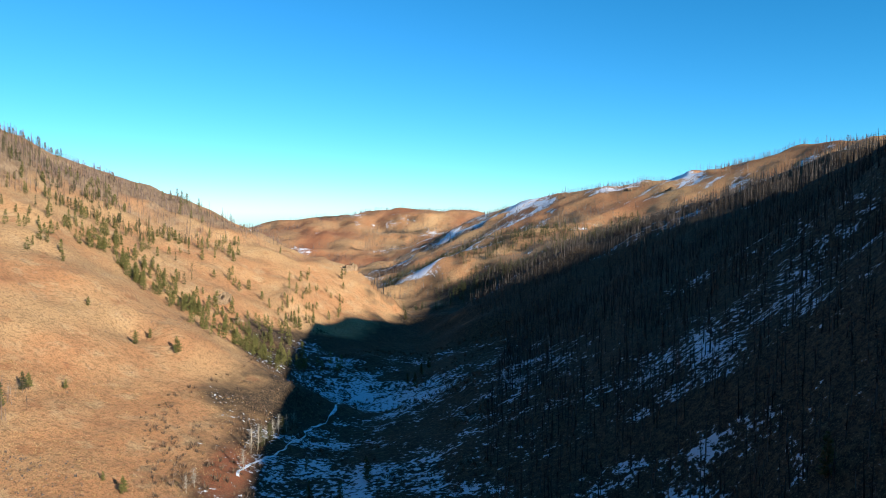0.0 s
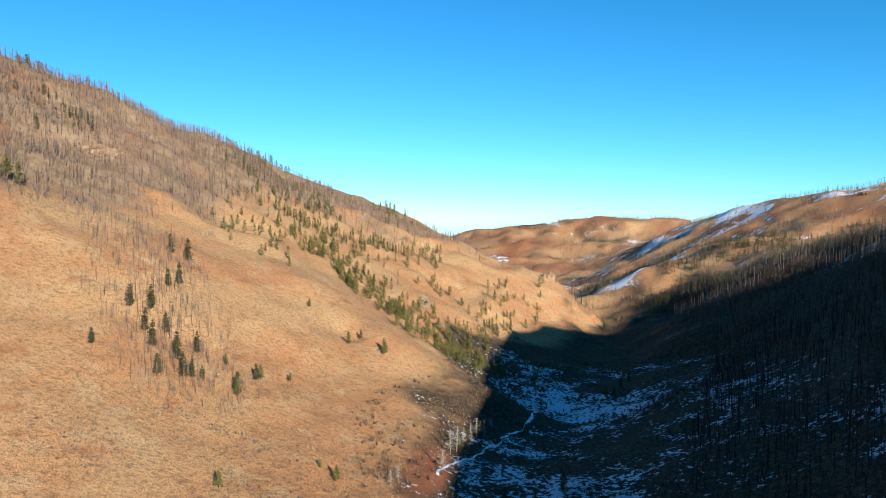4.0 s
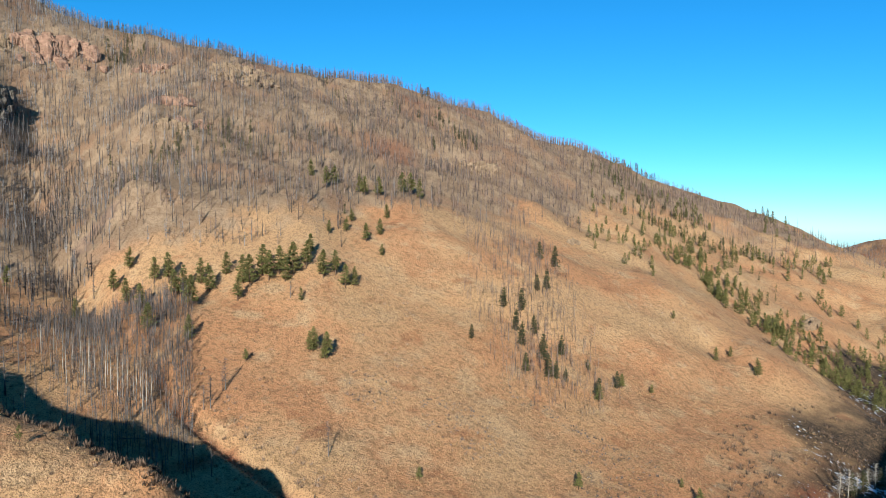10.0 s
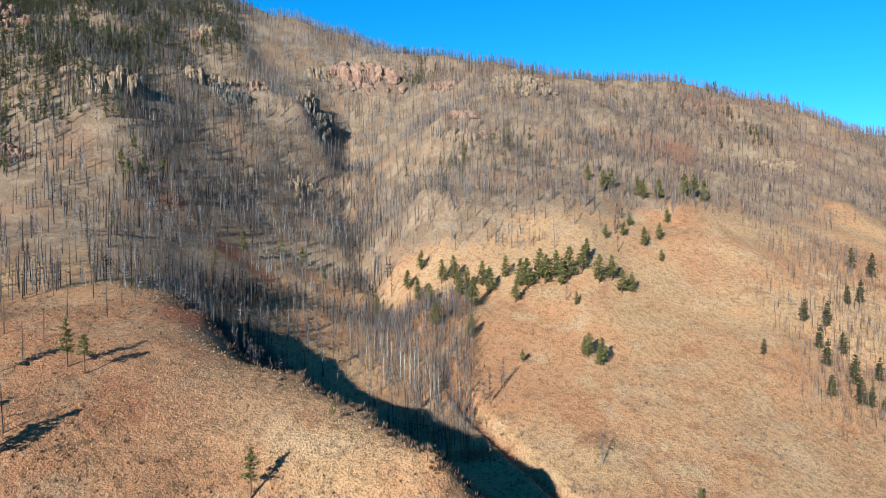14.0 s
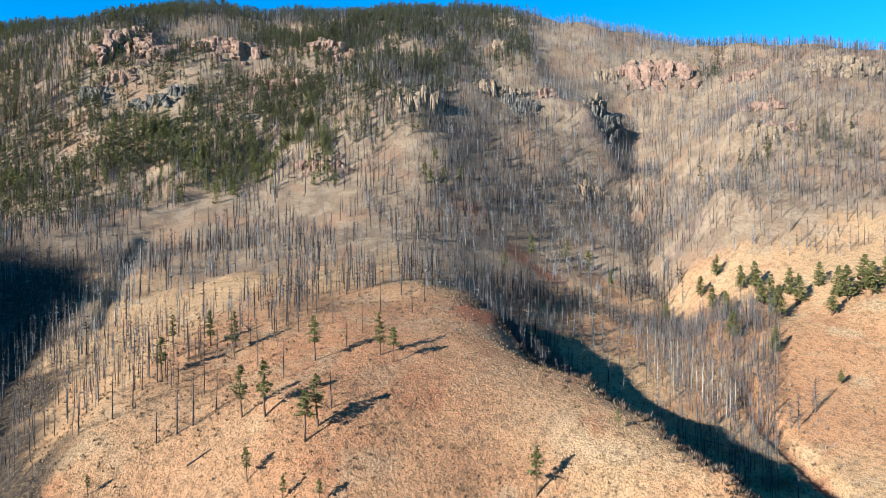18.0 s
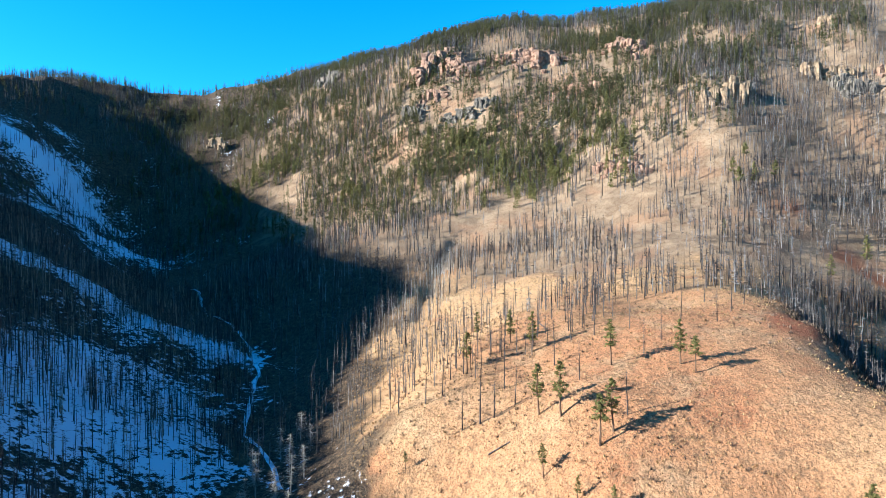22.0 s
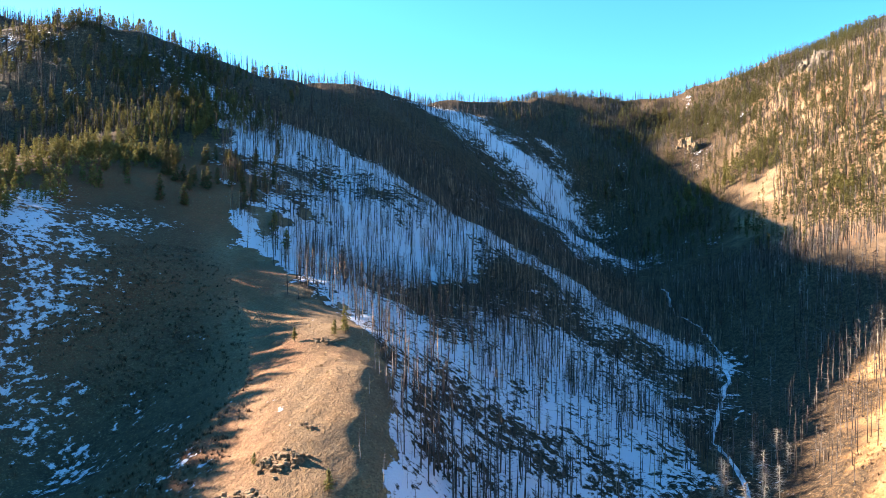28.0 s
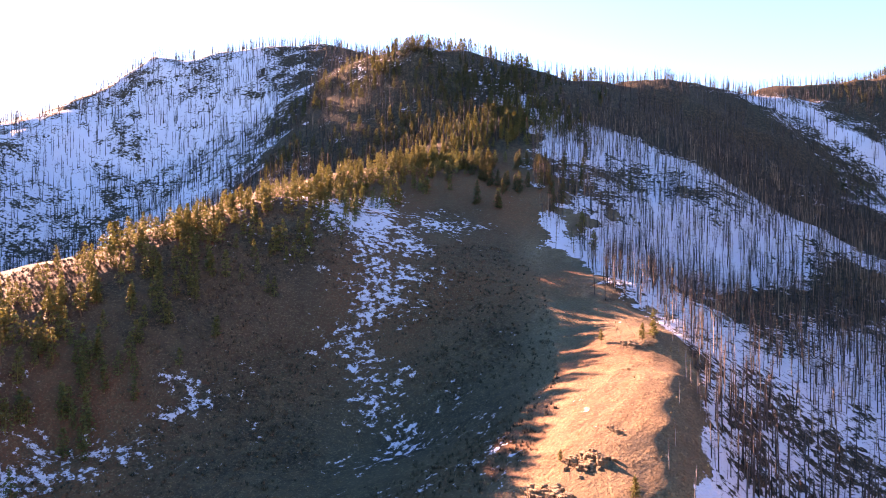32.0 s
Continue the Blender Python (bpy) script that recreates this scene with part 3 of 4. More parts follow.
def scatter(name, shapes, x, y, scale, material, label, category, rng, sink=0.0, squash=0.0):
    """Many small plants as one object."""
    z = ground_height(x, y) - sink
    spin = rng.uniform(0, 6.283, len(x))
    which = rng.randint(0, len(shapes), len(x))
    verts, faces, total = [], [], 0
    for k, shape in enumerate(shapes):
        v, f = shape.arrays()
        pick = np.nonzero(which == k)[0]
        if not len(pick):
            continue
        c, s, q = np.cos(spin[pick])[:, None], np.sin(spin[pick])[:, None], scale[pick][:, None]
        wide = q * rng.uniform(0.85, 1.15, (len(pick), 1))
        lx, ly = rng.normal(0, 0.022, (len(pick), 1)), rng.normal(0, 0.022, (len(pick), 1))
        px = (v[:, 0] * c - v[:, 1] * s) * wide + v[:, 2] * q * lx + x[pick][:, None]
        py = (v[:, 0] * s + v[:, 1] * c) * wide + v[:, 2] * q * ly + y[pick][:, None]
        pz = v[:, 2] * q + z[pick][:, None]
        verts.append(np.stack([px, py, pz], -1).reshape(-1, 3))
        faces.append((f[None] + (np.arange(len(pick)) * len(v))[:, None, None] + total).reshape(-1, 3))
        total += len(pick) * len(v)
    mesh = bpy.data.meshes.new(name)
    faces = np.concatenate(faces)
    fill_mesh(mesh, np.concatenate(verts), faces.ravel(), np.arange(len(faces)) * 3, False)
    mesh.materials.append(material)
    return tagged(new(name, mesh), label, category, kind="stuff")


def sow(rng, n, bearings, distances, chance):
    """n tries spread evenly over a sector of the plan, kept by chance(x, y)."""
    b = np.radians(rng.uniform(*bearings, n))
    r = np.sqrt(rng.uniform(distances[0] ** 2, distances[1] ** 2, n))
    x, y = -np.sin(b) * r, np.cos(b) * r
    ok = rng.uniform(0, 1, n) < chance(x, y)
    return x[ok], y[ok]


rng = np.random.RandomState(7)
SNAGS = [snag_shape(np.random.RandomState(20 + i), 10, 0.22, 10 + 4 * (i % 4), 3, reach=0.8 + 0.15 * (i % 4)) for i in range(12)]
BARE = [snag_shape(np.random.RandomState(40 + i), 10, 0.22, 26, 3, reach=1.5) for i in range(8)]
NEAR = [snag_shape(np.random.RandomState(50 + i), 10, 0.13, 24, 4, reach=1.45) for i in range(10)]
FIRS = [conifer_shape(np.random.RandomState(60 + i), 10, 1.9 + 0.18 * i, 8, 5) for i in range(6)]
SPIRES = [clump_pine(160 + i, 10, 1.0 + 0.18 * (i % 4), 0.04 + 0.07 * (i % 3), 9, 4, 0.78) for i in range(8)]
CLUMPS = [clump_pine(140 + i, 10, 1.6 + 0.25 * (i % 4), 0.03 + 0.05 * (i % 3), 11, 7, 0.85) for i in range(7)]
ASPENS = [snag_shape(np.random.RandomState(80 + i), 9, 0.11, 12, reach=0.8) for i in range(6)]


def even_chance(x, y):
    return cover(x, y)[1] * np.clip(0.8 + 0.45 * lattice(x, y, 40, 26), 0.15, 1)


CLEARINGS = ((-272, -118, 48), (-444, -99, 22), (-411, 37, 23), (-544, -185, 28), (-369, -220, 21), (-506, -54, 20), (-391, -68, 16))


def burnt_chance(x, y):
    snow, burnt, rock, z, b, r, *_ = cover(x, y)
    thick = np.interp(z, (60, 80, 110, 150, 200, 260), (0.06, 0.32, 0.65, 0.85, 0.92, 0.95)) * np.clip(0.5 + 1.2 * lattice(x, y, 48, 21) + 0.6 * lattice(x, y, 17, 25), 0.03, 1)
    thick = np.maximum(thick, soft(b, 102, 97) * soft(z, 95, 112) * np.clip(0.55 + 0.7 * lattice(x, y, 26, 67), 0.1, 1))
    for cx, cy, reach in CLEARINGS:
        thick = thick * (1 - soft(patch(x, y, cx, cy, reach, reach), 0.1, 0.5) * 0.93)
    return thick * np.interp(b, (133, 142), (1.0, 0.15))


def size(n, lo=0.75, hi=1.3):
    return rng.uniform(lo, hi, n)


x, y = sow(rng, 30000, (8, 84), (230, 870), even_chance)
half = len(x) // 2
scorched = bearing(x[:half], y[:half]) + rng.normal(0, 8, half) < 50
scatter("burnt_forest", SNAGS, x[:half][~scorched], y[:half][~scorched], size((~scorched).sum()), GREY, "grey burnt standing trunks over a dry sunny slope", "burnt trees", rng)
scatter("burnt_forest", SNAGS, x[:half][scorched], y[:half][scorched], size(scorched.sum(), 0.6, 1.15), RUSTY, "brown burnt standing trunks over a dry sunny slope", "burnt trees", rng)
x, y = x[half:], y[half:]
pale = bearing(x, y) + rng.normal(0, 7, len(x)) > 70
scatter("burnt_forest", BARE, x[~pale], y[~pale], size((~pale).sum(), 0.6, 1.15), RUSTY, "brown scorched bare trees over a dry sunny slope", "burnt trees", rng)
scatter("burnt_forest", BARE, x[pale], y[pale], size(pale.sum(), 0.6, 1.15), SILVER, "silver-grey bare trees over a dry sunny slope", "burnt trees", rng)
x, y = sow(rng, 38000, (84, 142), (255, 960), burnt_chance)
half = len(x) // 2
scatter("burnt_forest", SNAGS, x[:half], y[:half], size(half, 0.8, 1.5), CHAR, "charred standing trunks on the rocky middle mountain", "burnt trees", rng)
third = half + half // 2
scatter("burnt_forest", BARE, x[half:third], y[half:third], size(third - half, 0.6, 1.25), GREY, "grey bare trees with fine limbs on the middle mountain", "burnt trees", rng)
scatter("burnt_forest", BARE, x[third:], y[third:], size(len(x) - third, 0.5, 1.15), SILVER, "silver-grey bare trees on the middle mountain", "burnt trees", rng)

KNOLL_BACK = ((-173, -83), (-185, -77), (-196, -67), (-206, -60), (-255, -57), (-258, -41), (-273, -25), (-296, -7))
GULLY_HEAD = ((-282, -171), (-322, -184), (-344, -181), (-384, -188), (-419, -210))
GULLY_RIM = ((-302, 17), (-339, 36), (-347, 59), (-342, 75))
x, y = sow(rng, 3000, (80, 122), (190, 420), lambda x, y: np.maximum.reduce([near_line(x, y, KNOLL_BACK, 10), 0.9 * near_line(x, y, GULLY_HEAD, 20), near_line(x, y, GULLY_RIM, 16)]) * 1.2)
scatter("burnt_forest", NEAR, x, y, size(len(x), 0.7, 1.45), CHAR, "tall dark burnt trunks in lines behind the knoll", "burnt trees", rng)

RIB_WOOD = ((-464, 17), (-526, 42), (-545, 69), (-541, 91), (-527, 115))
GULLY_WOOD = ((-551, 127), (-511, 123), (-419, 108), (-366, 97))
KNOLL_FOOT = ((-310, 7), (-331, 24), (-341, 47), (-332, 65), (-330, 85))
x, y = sow(rng, 7000, (62, 96), (240, 620), lambda x, y: np.maximum.reduce([0.9 * near_line(x, y, RIB_WOOD, 60), near_line(x, y, GULLY_WOOD, 22), near_line(x, y, KNOLL_FOOT, 18)]) * np.clip(0.75 + 0.6 * lattice(x, y, 24, 64), 0.1, 1))
scatter("burnt_forest", BARE, x, y, size(len(x), 0.7, 1.35), CHAR, "dark burnt trees thick on the shaded side of the rib", "burnt trees", rng)
SHADED_FLOOR = ((-264, -196), (-297, -244), (-344, -302), (-301, -224), (-252, -163), (-199, -138))
x, y = sow(rng, 2600, (112, 142), (190, 480), lambda x, y: np.clip(near_line(x, y, SHADED_FLOOR, 70) * 1.3, 0, 1) * np.clip(0.6 + 0.7 * lattice(x, y, 22, 65), 0.05, 1))
scatter("burnt_forest", NEAR, x, y, size(len(x), 0.6, 1.25), GREY, "thin grey trees on the shaded valley floor", "burnt trees", rng)


def spur_chance(x, y):
    snow, burnt, rock, z, b, r, char_shade, flank = cover(x, y)
    return (flank < 0.5) * (char_shade > 0.5) * (z > 46) * np.clip(0.8 + 0.5 * lattice(x, y, 40, 22), 0.2, 1)


x, y = sow(rng, 9500, (132, 172), (172, 460), spur_chance)
half = len(x) // 3
scatter("burnt_forest", NEAR, x[half:], y[half:], size(len(x) - half), CHAR, "dark bare trunks standing in shaded snow", "burnt trees", rng)
scatter("burnt_forest", NEAR, x[:half], y[:half], size(half, 0.5, 1.1), TWIG, "pale brown bare trees standing in shaded snow", "burnt trees", rng)
x, y = sow(rng, 9000, (138, 176), (440, 1120), spur_chance)
scatter("burnt_forest", SNAGS, x, y, size(len(x), 0.8, 1.4), CHAR, "dark bare trunks in the gullies behind the snowy spur", "burnt trees", rng)
x, y = sow(rng, 13000, (166, 222), (380, 950), lambda x, y: cover(x, y)[7] * np.clip(0.75 + 0.5 * lattice(x, y, 60, 23), 0.1, 1))
scatter("burnt_forest", SNAGS, x, y, size(len(x), 0.9, 1.4), CHAR, "dark bare trunks on a snowy backlit mountain", "burnt trees", rng)
x, y = sow(rng, 19000, (-46, 6), (140, 900), lambda x, y: (cover(x, y)[3] > 16) * np.clip(0.75 + 0.5 * lattice(x, y, 45, 24), 0.1, 1))
scatter("burnt_forest", SNAGS, x, y, size(len(x)), CHAR, "dark bare trunks on the shaded snowy valley side", "burnt trees", rng)
x, y = sow(rng, 38000, (-32, 16), (900, 2450), lambda x, y: np.clip(0.4 + 0.9 * (np.abs(lattice(x, y, 150, 7)) - 0.3) + 0.5 * lattice(x, y, 120, 31), 0.03, 1))
scatter("burnt_forest", SNAGS, x, y, size(len(x)), GREY, "thin burnt trunks on the far ridges", "burnt trees", rng)

x, y = sow(rng, 5200, (66, 98), (215, 350), lambda x, y: np.clip(np.maximum(near_line(x, y, [p[:2] for p in SIDE_GULLY], 42), near_line(x, y, [p[:2] for p in DARK_GULLY], 26)) * 1.6, 0, 1) * (smooth_land(x, y) < 100))
scatter("burnt_forest", NEAR, x, y, size(len(x), 0.55, 1.1), GREY, "dense grey bare trees crowding the side gully", "burnt trees", rng)
x, y = sow(rng, 3000, (30, 46), (230, 480), lambda x, y: np.clip(near_line(x, y, ((-350, 385), (-265, 320), (-215, 270), (-190, 250)), 36) * 1.3, 0, 1))
scatter("burnt_forest", NEAR, x, y, size(len(x), 0.5, 0.95), RUSTY, "scorched brown bare trees in a strip on the grass", "burnt trees", rng)
x, y = sow(rng, 420, (98, 126), (170, 330), lambda x, y: np.clip(near_line(x, y, ((-300, -40), (-235, -75), (-190, -105), (-165, -105)), 34) * 1.1, 0, 1))
scatter("burnt_forest", NEAR, x, y, size(len(x), 0.6, 1.15), GREY, "charred thin trunks down the side of the knoll", "burnt trees", rng)

x, y = sow(rng, 1600, (110, 126), (270, 430), lambda x, y: np.clip(near_line(x, y, [p[:2] for p in LEFT_GULLY], 15) * 1.5, 0, 1))
scatter("aspen_grove", ASPENS + NEAR[:3], x, y, size(len(x), 0.6, 1.15), PALE, "pale bare aspens along a gully beside the knoll", "aspens", rng)
x, y = sow(rng, 1800, (152, 172), (112, 330), lambda x, y: near_line(x, y, [(px - 7, py - 1) for px, py, _ in GRASS_RIDGE], 7) * 0.9)
scatter("burnt_forest", NEAR, x, y, size(len(x), 0.25, 0.6), SILVER, "small pale bare trees along the snow's edge", "burnt trees", rng)

# trunks along the crests
x, y = [], []
for line in (LEFT_SKY, MID_SKY, BACK_SKY, PEAK[:4], SNOW_SKY, LIT_SKY, FAR_SKY):
    for q in along(line, 4.5):
        x.append(q[0] + rng.normal(0, 13))
        y.append(q[1] + rng.normal(0, 13))
x, y = np.array(x), np.array(y)
scatter("burnt_forest", SNAGS, x, y, size(len(x), 0.8, 1.35), GREY, "thin bare trunks fringing the skyline crests", "burnt trees", rng)
x, y = sow(rng, 5600, (168, 222), (150, 470), lambda x, y: np.clip(near_line(x, y, [p[:2] for p in TREE_RIDGE], 34) * 1.8, 0, 1) * 0.75)
scatter("conifer_forest", CLUMPS, x, y, size(len(x), 0.5, 0.9), NEEDLE, "yellow-green pines crowding the shaded ridge crest", "conifers", rng)

x, y = sow(rng, 1300, (166, 194), (400, 570), lambda x, y: np.clip(0.55 + 0.8 * lattice(x, y, 45, 47), 0, 1))
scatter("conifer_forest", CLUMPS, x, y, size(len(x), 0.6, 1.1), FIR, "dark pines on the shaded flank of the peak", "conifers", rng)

# living conifers too many to count
x, y = sow(rng, 23000, (85, 143), (400, 930), lambda x, y: np.clip((smooth_land(x, y) - np.interp(bearing(x, y), (86, 94, 105, 112, 130), (205, 180, 145, 122, 96))) / 50, 0, 1) * np.interp(bearing(x, y), (85, 90, 100, 112, 134, 143), (0.5, 0.85, 0.95, 1.0, 0.9, 0.05)) * np.clip(0.6 + 1.0 * lattice(x, y, 55, 41) + 0.6 * lattice(x, y, 21, 48), 0.05, 1))
scatter("conifer_forest", SPIRES, x, y, size(len(x), 0.7, 1.5), FIR, "dark green firs among crags on the middle mountain", "conifers", rng)
x, y = sow(rng, 6500, (101, 138), (440, 720), lambda x, y: np.clip(1 - np.abs(smooth_land(x, y) - 170) / 45, 0, 1) * np.clip(0.25 + 0.8 * lattice(x, y, 35, 42), 0, 1))
scatter("conifer_forest", CLUMPS, x, y, size(len(x), 0.8, 1.4), NEEDLE, "olive green pines in a band above the shaded valley", "conifers", rng)
x, y = sow(rng, 1600, (133, 150), (560, 1120), lambda x, y: np.clip(0.45 + 0.8 * lattice(x, y, 60, 43), 0, 1))
scatter("conifer_forest", FIRS, x, y, size(len(x), 0.8, 1.3), FIR, "dark firs at the shaded head of the side valley", "conifers", rng)
x, y = sow(rng, 3200, (-16, 5), (800, 1180), lambda x, y: np.clip(0.5 + 0.8 * lattice(x, y, 70, 44), 0, 1))
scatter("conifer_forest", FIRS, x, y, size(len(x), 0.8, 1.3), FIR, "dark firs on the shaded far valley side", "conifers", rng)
x, y = sow(rng, 3600, (8, 34), (430, 900), lambda x, y: np.clip(near_line(x, y, ((-272, 535), (-181, 498), (-122, 454)), 38) * 1.1 + 0.05 + 0.22 * lattice(x, y, 40, 45), 0, 1))
scatter("conifer_forest", CLUMPS, x, y, size(len(x), 0.6, 1.15), NEEDLE, "small dark pines in a gully and along a sunny spur", "conifers", rng)
x, y = sow(rng, 5200, (20, 72), (420, 840), lambda x, y: np.clip(1.1 * lattice(x, y, 75, 46) + 0.6 * lattice(x, y, 26, 68) - 0.25, 0, 1))
scatter("conifer_forest", SPIRES, x, y, size(len(x), 0.6, 1.1), FIR, "scattered small firs high on the sunny slope", "conifers", rng)


x, y = sow(rng, 9000, (88, 143), (480, 930), lambda x, y: np.clip((smooth_land(x, y) - 150) / 60, 0, 1) * np.clip(0.4 + 0.9 * lattice(x, y, 45, 66), 0.03, 1))
scatter("burnt_forest", BARE, x, y, size(len(x), 0.6, 1.2), GREY, "grey dead trees standing among dark firs", "burnt trees", rng)


# ---- low growth ----
def tuft_shape(rng, blades=7, height=0.6, spread=0.35):
    t = Tris()
    for _ in range(blades):
        a, r = rng.uniform(0, 6.283), rng.uniform(0, spread)
        p = np.array([math.cos(a) * r, math.sin(a) * r, -0.1])
        tip = p * 2.2 + (0, 0, height * rng.uniform(0.6, 1.2))
        s = np.array([-math.sin(a), math.cos(a), 0]) * rng.uniform(0.06, 0.14)
        t.tri(tuple(p - s), tuple(p + s), tuple(tip))
    return t


TUFTS = [tuft_shape(np.random.RandomState(100 + i)) for i in range(8)]
BUSHES = [tuft_shape(np.random.RandomState(120 + i), 16, 1.1, 0.6) for i in range(8)]


def open_ground(x, y):
    snow, burnt, rock, z, b, r, char_shade, flank = cover(x, y)
    return (1 - burnt) * (snow < 0.3) * np.clip(0.6 + 0.6 * lattice(x, y, 22, 51), 0.05, 1)


x, y = sow(rng, 36000, (14, 124), (120, 360), open_ground)
scatter("dry_grass", TUFTS, x, y, size(len(x), 0.6, 1.5), STRAW, "straw coloured and rusty bunch grass on open slopes", "grass", rng)
x, y = sow(rng, 9000, (154, 216), (100, 300), open_ground)
scatter("dry_grass", TUFTS, x, y, size(len(x), 0.5, 1.2), STRAW, "straw coloured grass on the rocky ridge", "grass", rng)
x, y = sow(rng, 5000, (12, 124), (130, 480), lambda x, y: np.clip(lattice(x, y, 30, 52) * 1.2 - 0.2, 0, 1))
scatter("scrub", BUSHES, x, y, size(len(x), 0.5, 1.2), TWIG, "low leafless brown bushes on the slopes", "bushes", rng)
x, y = sow(rng, 7000, (60, 124), (125, 300), lambda x, y: open_ground(x, y) * np.clip(0.5 + 0.8 * lattice(x, y, 14, 56), 0, 1))
scatter("scrub", BUSHES, x, y, size(len(x), 0.3, 0.85), SCRUB, "low dark brown brush dotting the knoll", "bushes", rng)
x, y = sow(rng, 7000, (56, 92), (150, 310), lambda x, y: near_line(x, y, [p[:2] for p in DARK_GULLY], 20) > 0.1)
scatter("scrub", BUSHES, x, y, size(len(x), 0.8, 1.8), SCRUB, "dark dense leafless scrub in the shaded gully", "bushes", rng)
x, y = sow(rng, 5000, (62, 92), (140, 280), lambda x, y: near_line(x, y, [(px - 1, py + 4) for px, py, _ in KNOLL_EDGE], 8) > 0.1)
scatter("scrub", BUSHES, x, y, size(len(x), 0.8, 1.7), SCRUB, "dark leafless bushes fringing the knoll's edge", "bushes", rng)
x, y = sow(rng, 6000, (-6, 24), (200, 620), lambda x, y: (smooth_land(x, y) < 22) * np.clip(0.3 + lattice(x, y, 35, 53), 0, 1))
scatter("scrub", BUSHES, x, y, size(len(x), 0.8, 2.2), SCRUB, "dark scrub and willows on the shaded valley floor", "bushes", rng)
x, y = sow(rng, 20000, (160, 217), (105, 270), lambda x, y: np.clip(0.35 + 0.8 * lattice(x, y, 25, 54), 0.05, 1) * (near_line(x, y, GRASS_RIDGE, 30) < 0.2))
scatter("scrub", BUSHES, x, y, size(len(x), 0.4, 1.0), SCRUB, "dark brush over the shaded flank of the ridge", "bushes", rng)
x, y = sow(rng, 9000, (28, 60), (180, 340), lambda x, y: np.maximum.reduce([near_line(x, y, ((-190, 222), (-171, 225), (-158, 227), (-140, 229)), 5), 0.5 * (patch(x, y, -211, 163, 13, 10) > 0), 0.5 * (patch(x, y, -176, 180, 20, 14) > 0), 0.25 * (patch(x, y, -120, 215, 30, 24) > 0)]))
scatter("scrub", BUSHES, x, y, size(len(x), 0.45, 0.9), GREY, "grey low brush in patches on the open slope", "bushes", rng)
x, y = sow(rng, 2600, (14, 80), (160, 330), lambda x, y: near_line(x, y, [(px, py) for px, py, _ in SIDE_GULLY], 16) > 0.15)
scatter("scrub", BUSHES, x, y, size(len(x), 0.7, 1.6), TWIG, "leafless brown brush along the side gully", "bushes", rng)


# ---- things ----
def part(name, mesh, parent, label=""):
    ob = new(name, mesh)
    ob.parent = parent
    return tagged(ob, label)


def plant(kind, prototypes, spots, label, group, category, full):
    """Sets copies of a prototype at x, y, height."""
    for x, y, height in spots:
        proto = prototypes[(int(abs(x) * 7 + abs(y) * 3)) % len(prototypes)]
        z = float(ground_height(x, y)[0])
        s = height / full
        ob = copy_thing(proto, pose(x, y, z, rng.uniform(-2, 2), rng.uniform(-2, 2), rng.uniform(0, 360)) @ Matrix.Diagonal((s, s, s, 1)))
        tagged(ob, label, category, group)


def pine(seed, height, width, bare, needles, label, tiers=17, spread=7):
    trunk, crown = pine_parts(seed, height, width, bare, tiers, spread)
    root = tagged(new("pine_tree"), label, "tree")
    part("trunk", trunk.mesh("trunk", BARK), root)
    part("crown", crown.mesh("crown", needles), root)
    return root


def snag(seed, wood, limbs, reach, label, girth=0.17):
    trunk, twigs = Tris(), Tris()
    snag_shape(np.random.RandomState(seed), 10, girth, limbs, 6, reach, trunk, twigs)
    root = tagged(new("dead_tree"), label, "dead tree")
    part("trunk", trunk.mesh("trunk", wood), root)
    tagged(part("branchwork", twigs.mesh("branchwork", wood), root), kind="stuff")
    return root


PINES = [pine(200 + i, 10, 1.7 + 0.2 * (i % 3), 0.08 + 0.05 * (i % 4), NEEDLE, "green pine standing in dry grass") for i in range(5)]
THIN = [pine(220 + i, 10, 1.15 + 0.1 * i, 0.3 + 0.05 * i, NEEDLE, "slender green pine with a bare lower trunk", 15, 4) for i in range(4)]
FIRTREES = [pine(240 + i, 10, 1.45 + 0.12 * i, 0.04, FIR, "dark green fir on a slope") for i in range(4)]
DEAD = [snag(260 + i, CHAR, 26, 1.2, "charred standing dead tree") for i in range(5)]
GREYDEAD = [snag(280 + i, GREY, 110, 1.9, "grey dead conifer with many bare limbs") for i in range(5)]
ASPEN = [snag(300 + i, PALE, 22, 0.9, "pale bare aspen", 0.12) for i in range(4)]
FROST = [snag(320 + i, PALE, 190, 2.5, "silvery dead conifer") for i in range(3)]
plant("pine", THIN, ((-178, -81, 11.4), (-190, -66, 11.7), (-158, -53, 12.4), (-156, -47, 13.1), (-149, -36, 11.5), (-153, -34, 12.0), (-181, -41, 12.1), (-184, -24, 11.6), (-181, -20, 9.4), (-143, -47, 7.3), (-138, -38, 5.3), (-136, -30, 5.1), (-144, 14, 10.8), (-194, -74, 10.3), (-203, -89, 9.2), (-157, 34, 4.7), (-400, 36, 16.5), (-410, 58, 15.3), (-368, 75, 13.9), (-350, 18, 13.0), (-357, -27, 10.3), (-447, -26, 16.6), (-455, -17, 16.9), (-464, -6, 15.3), (-460, -30, 15.2), (-481, -24, 13.9), (-401, 69, 15.1), (-144, -82, 4.3)), "slender olive pine on the orange grassy knoll", "pines on the knoll", "tree", 10)
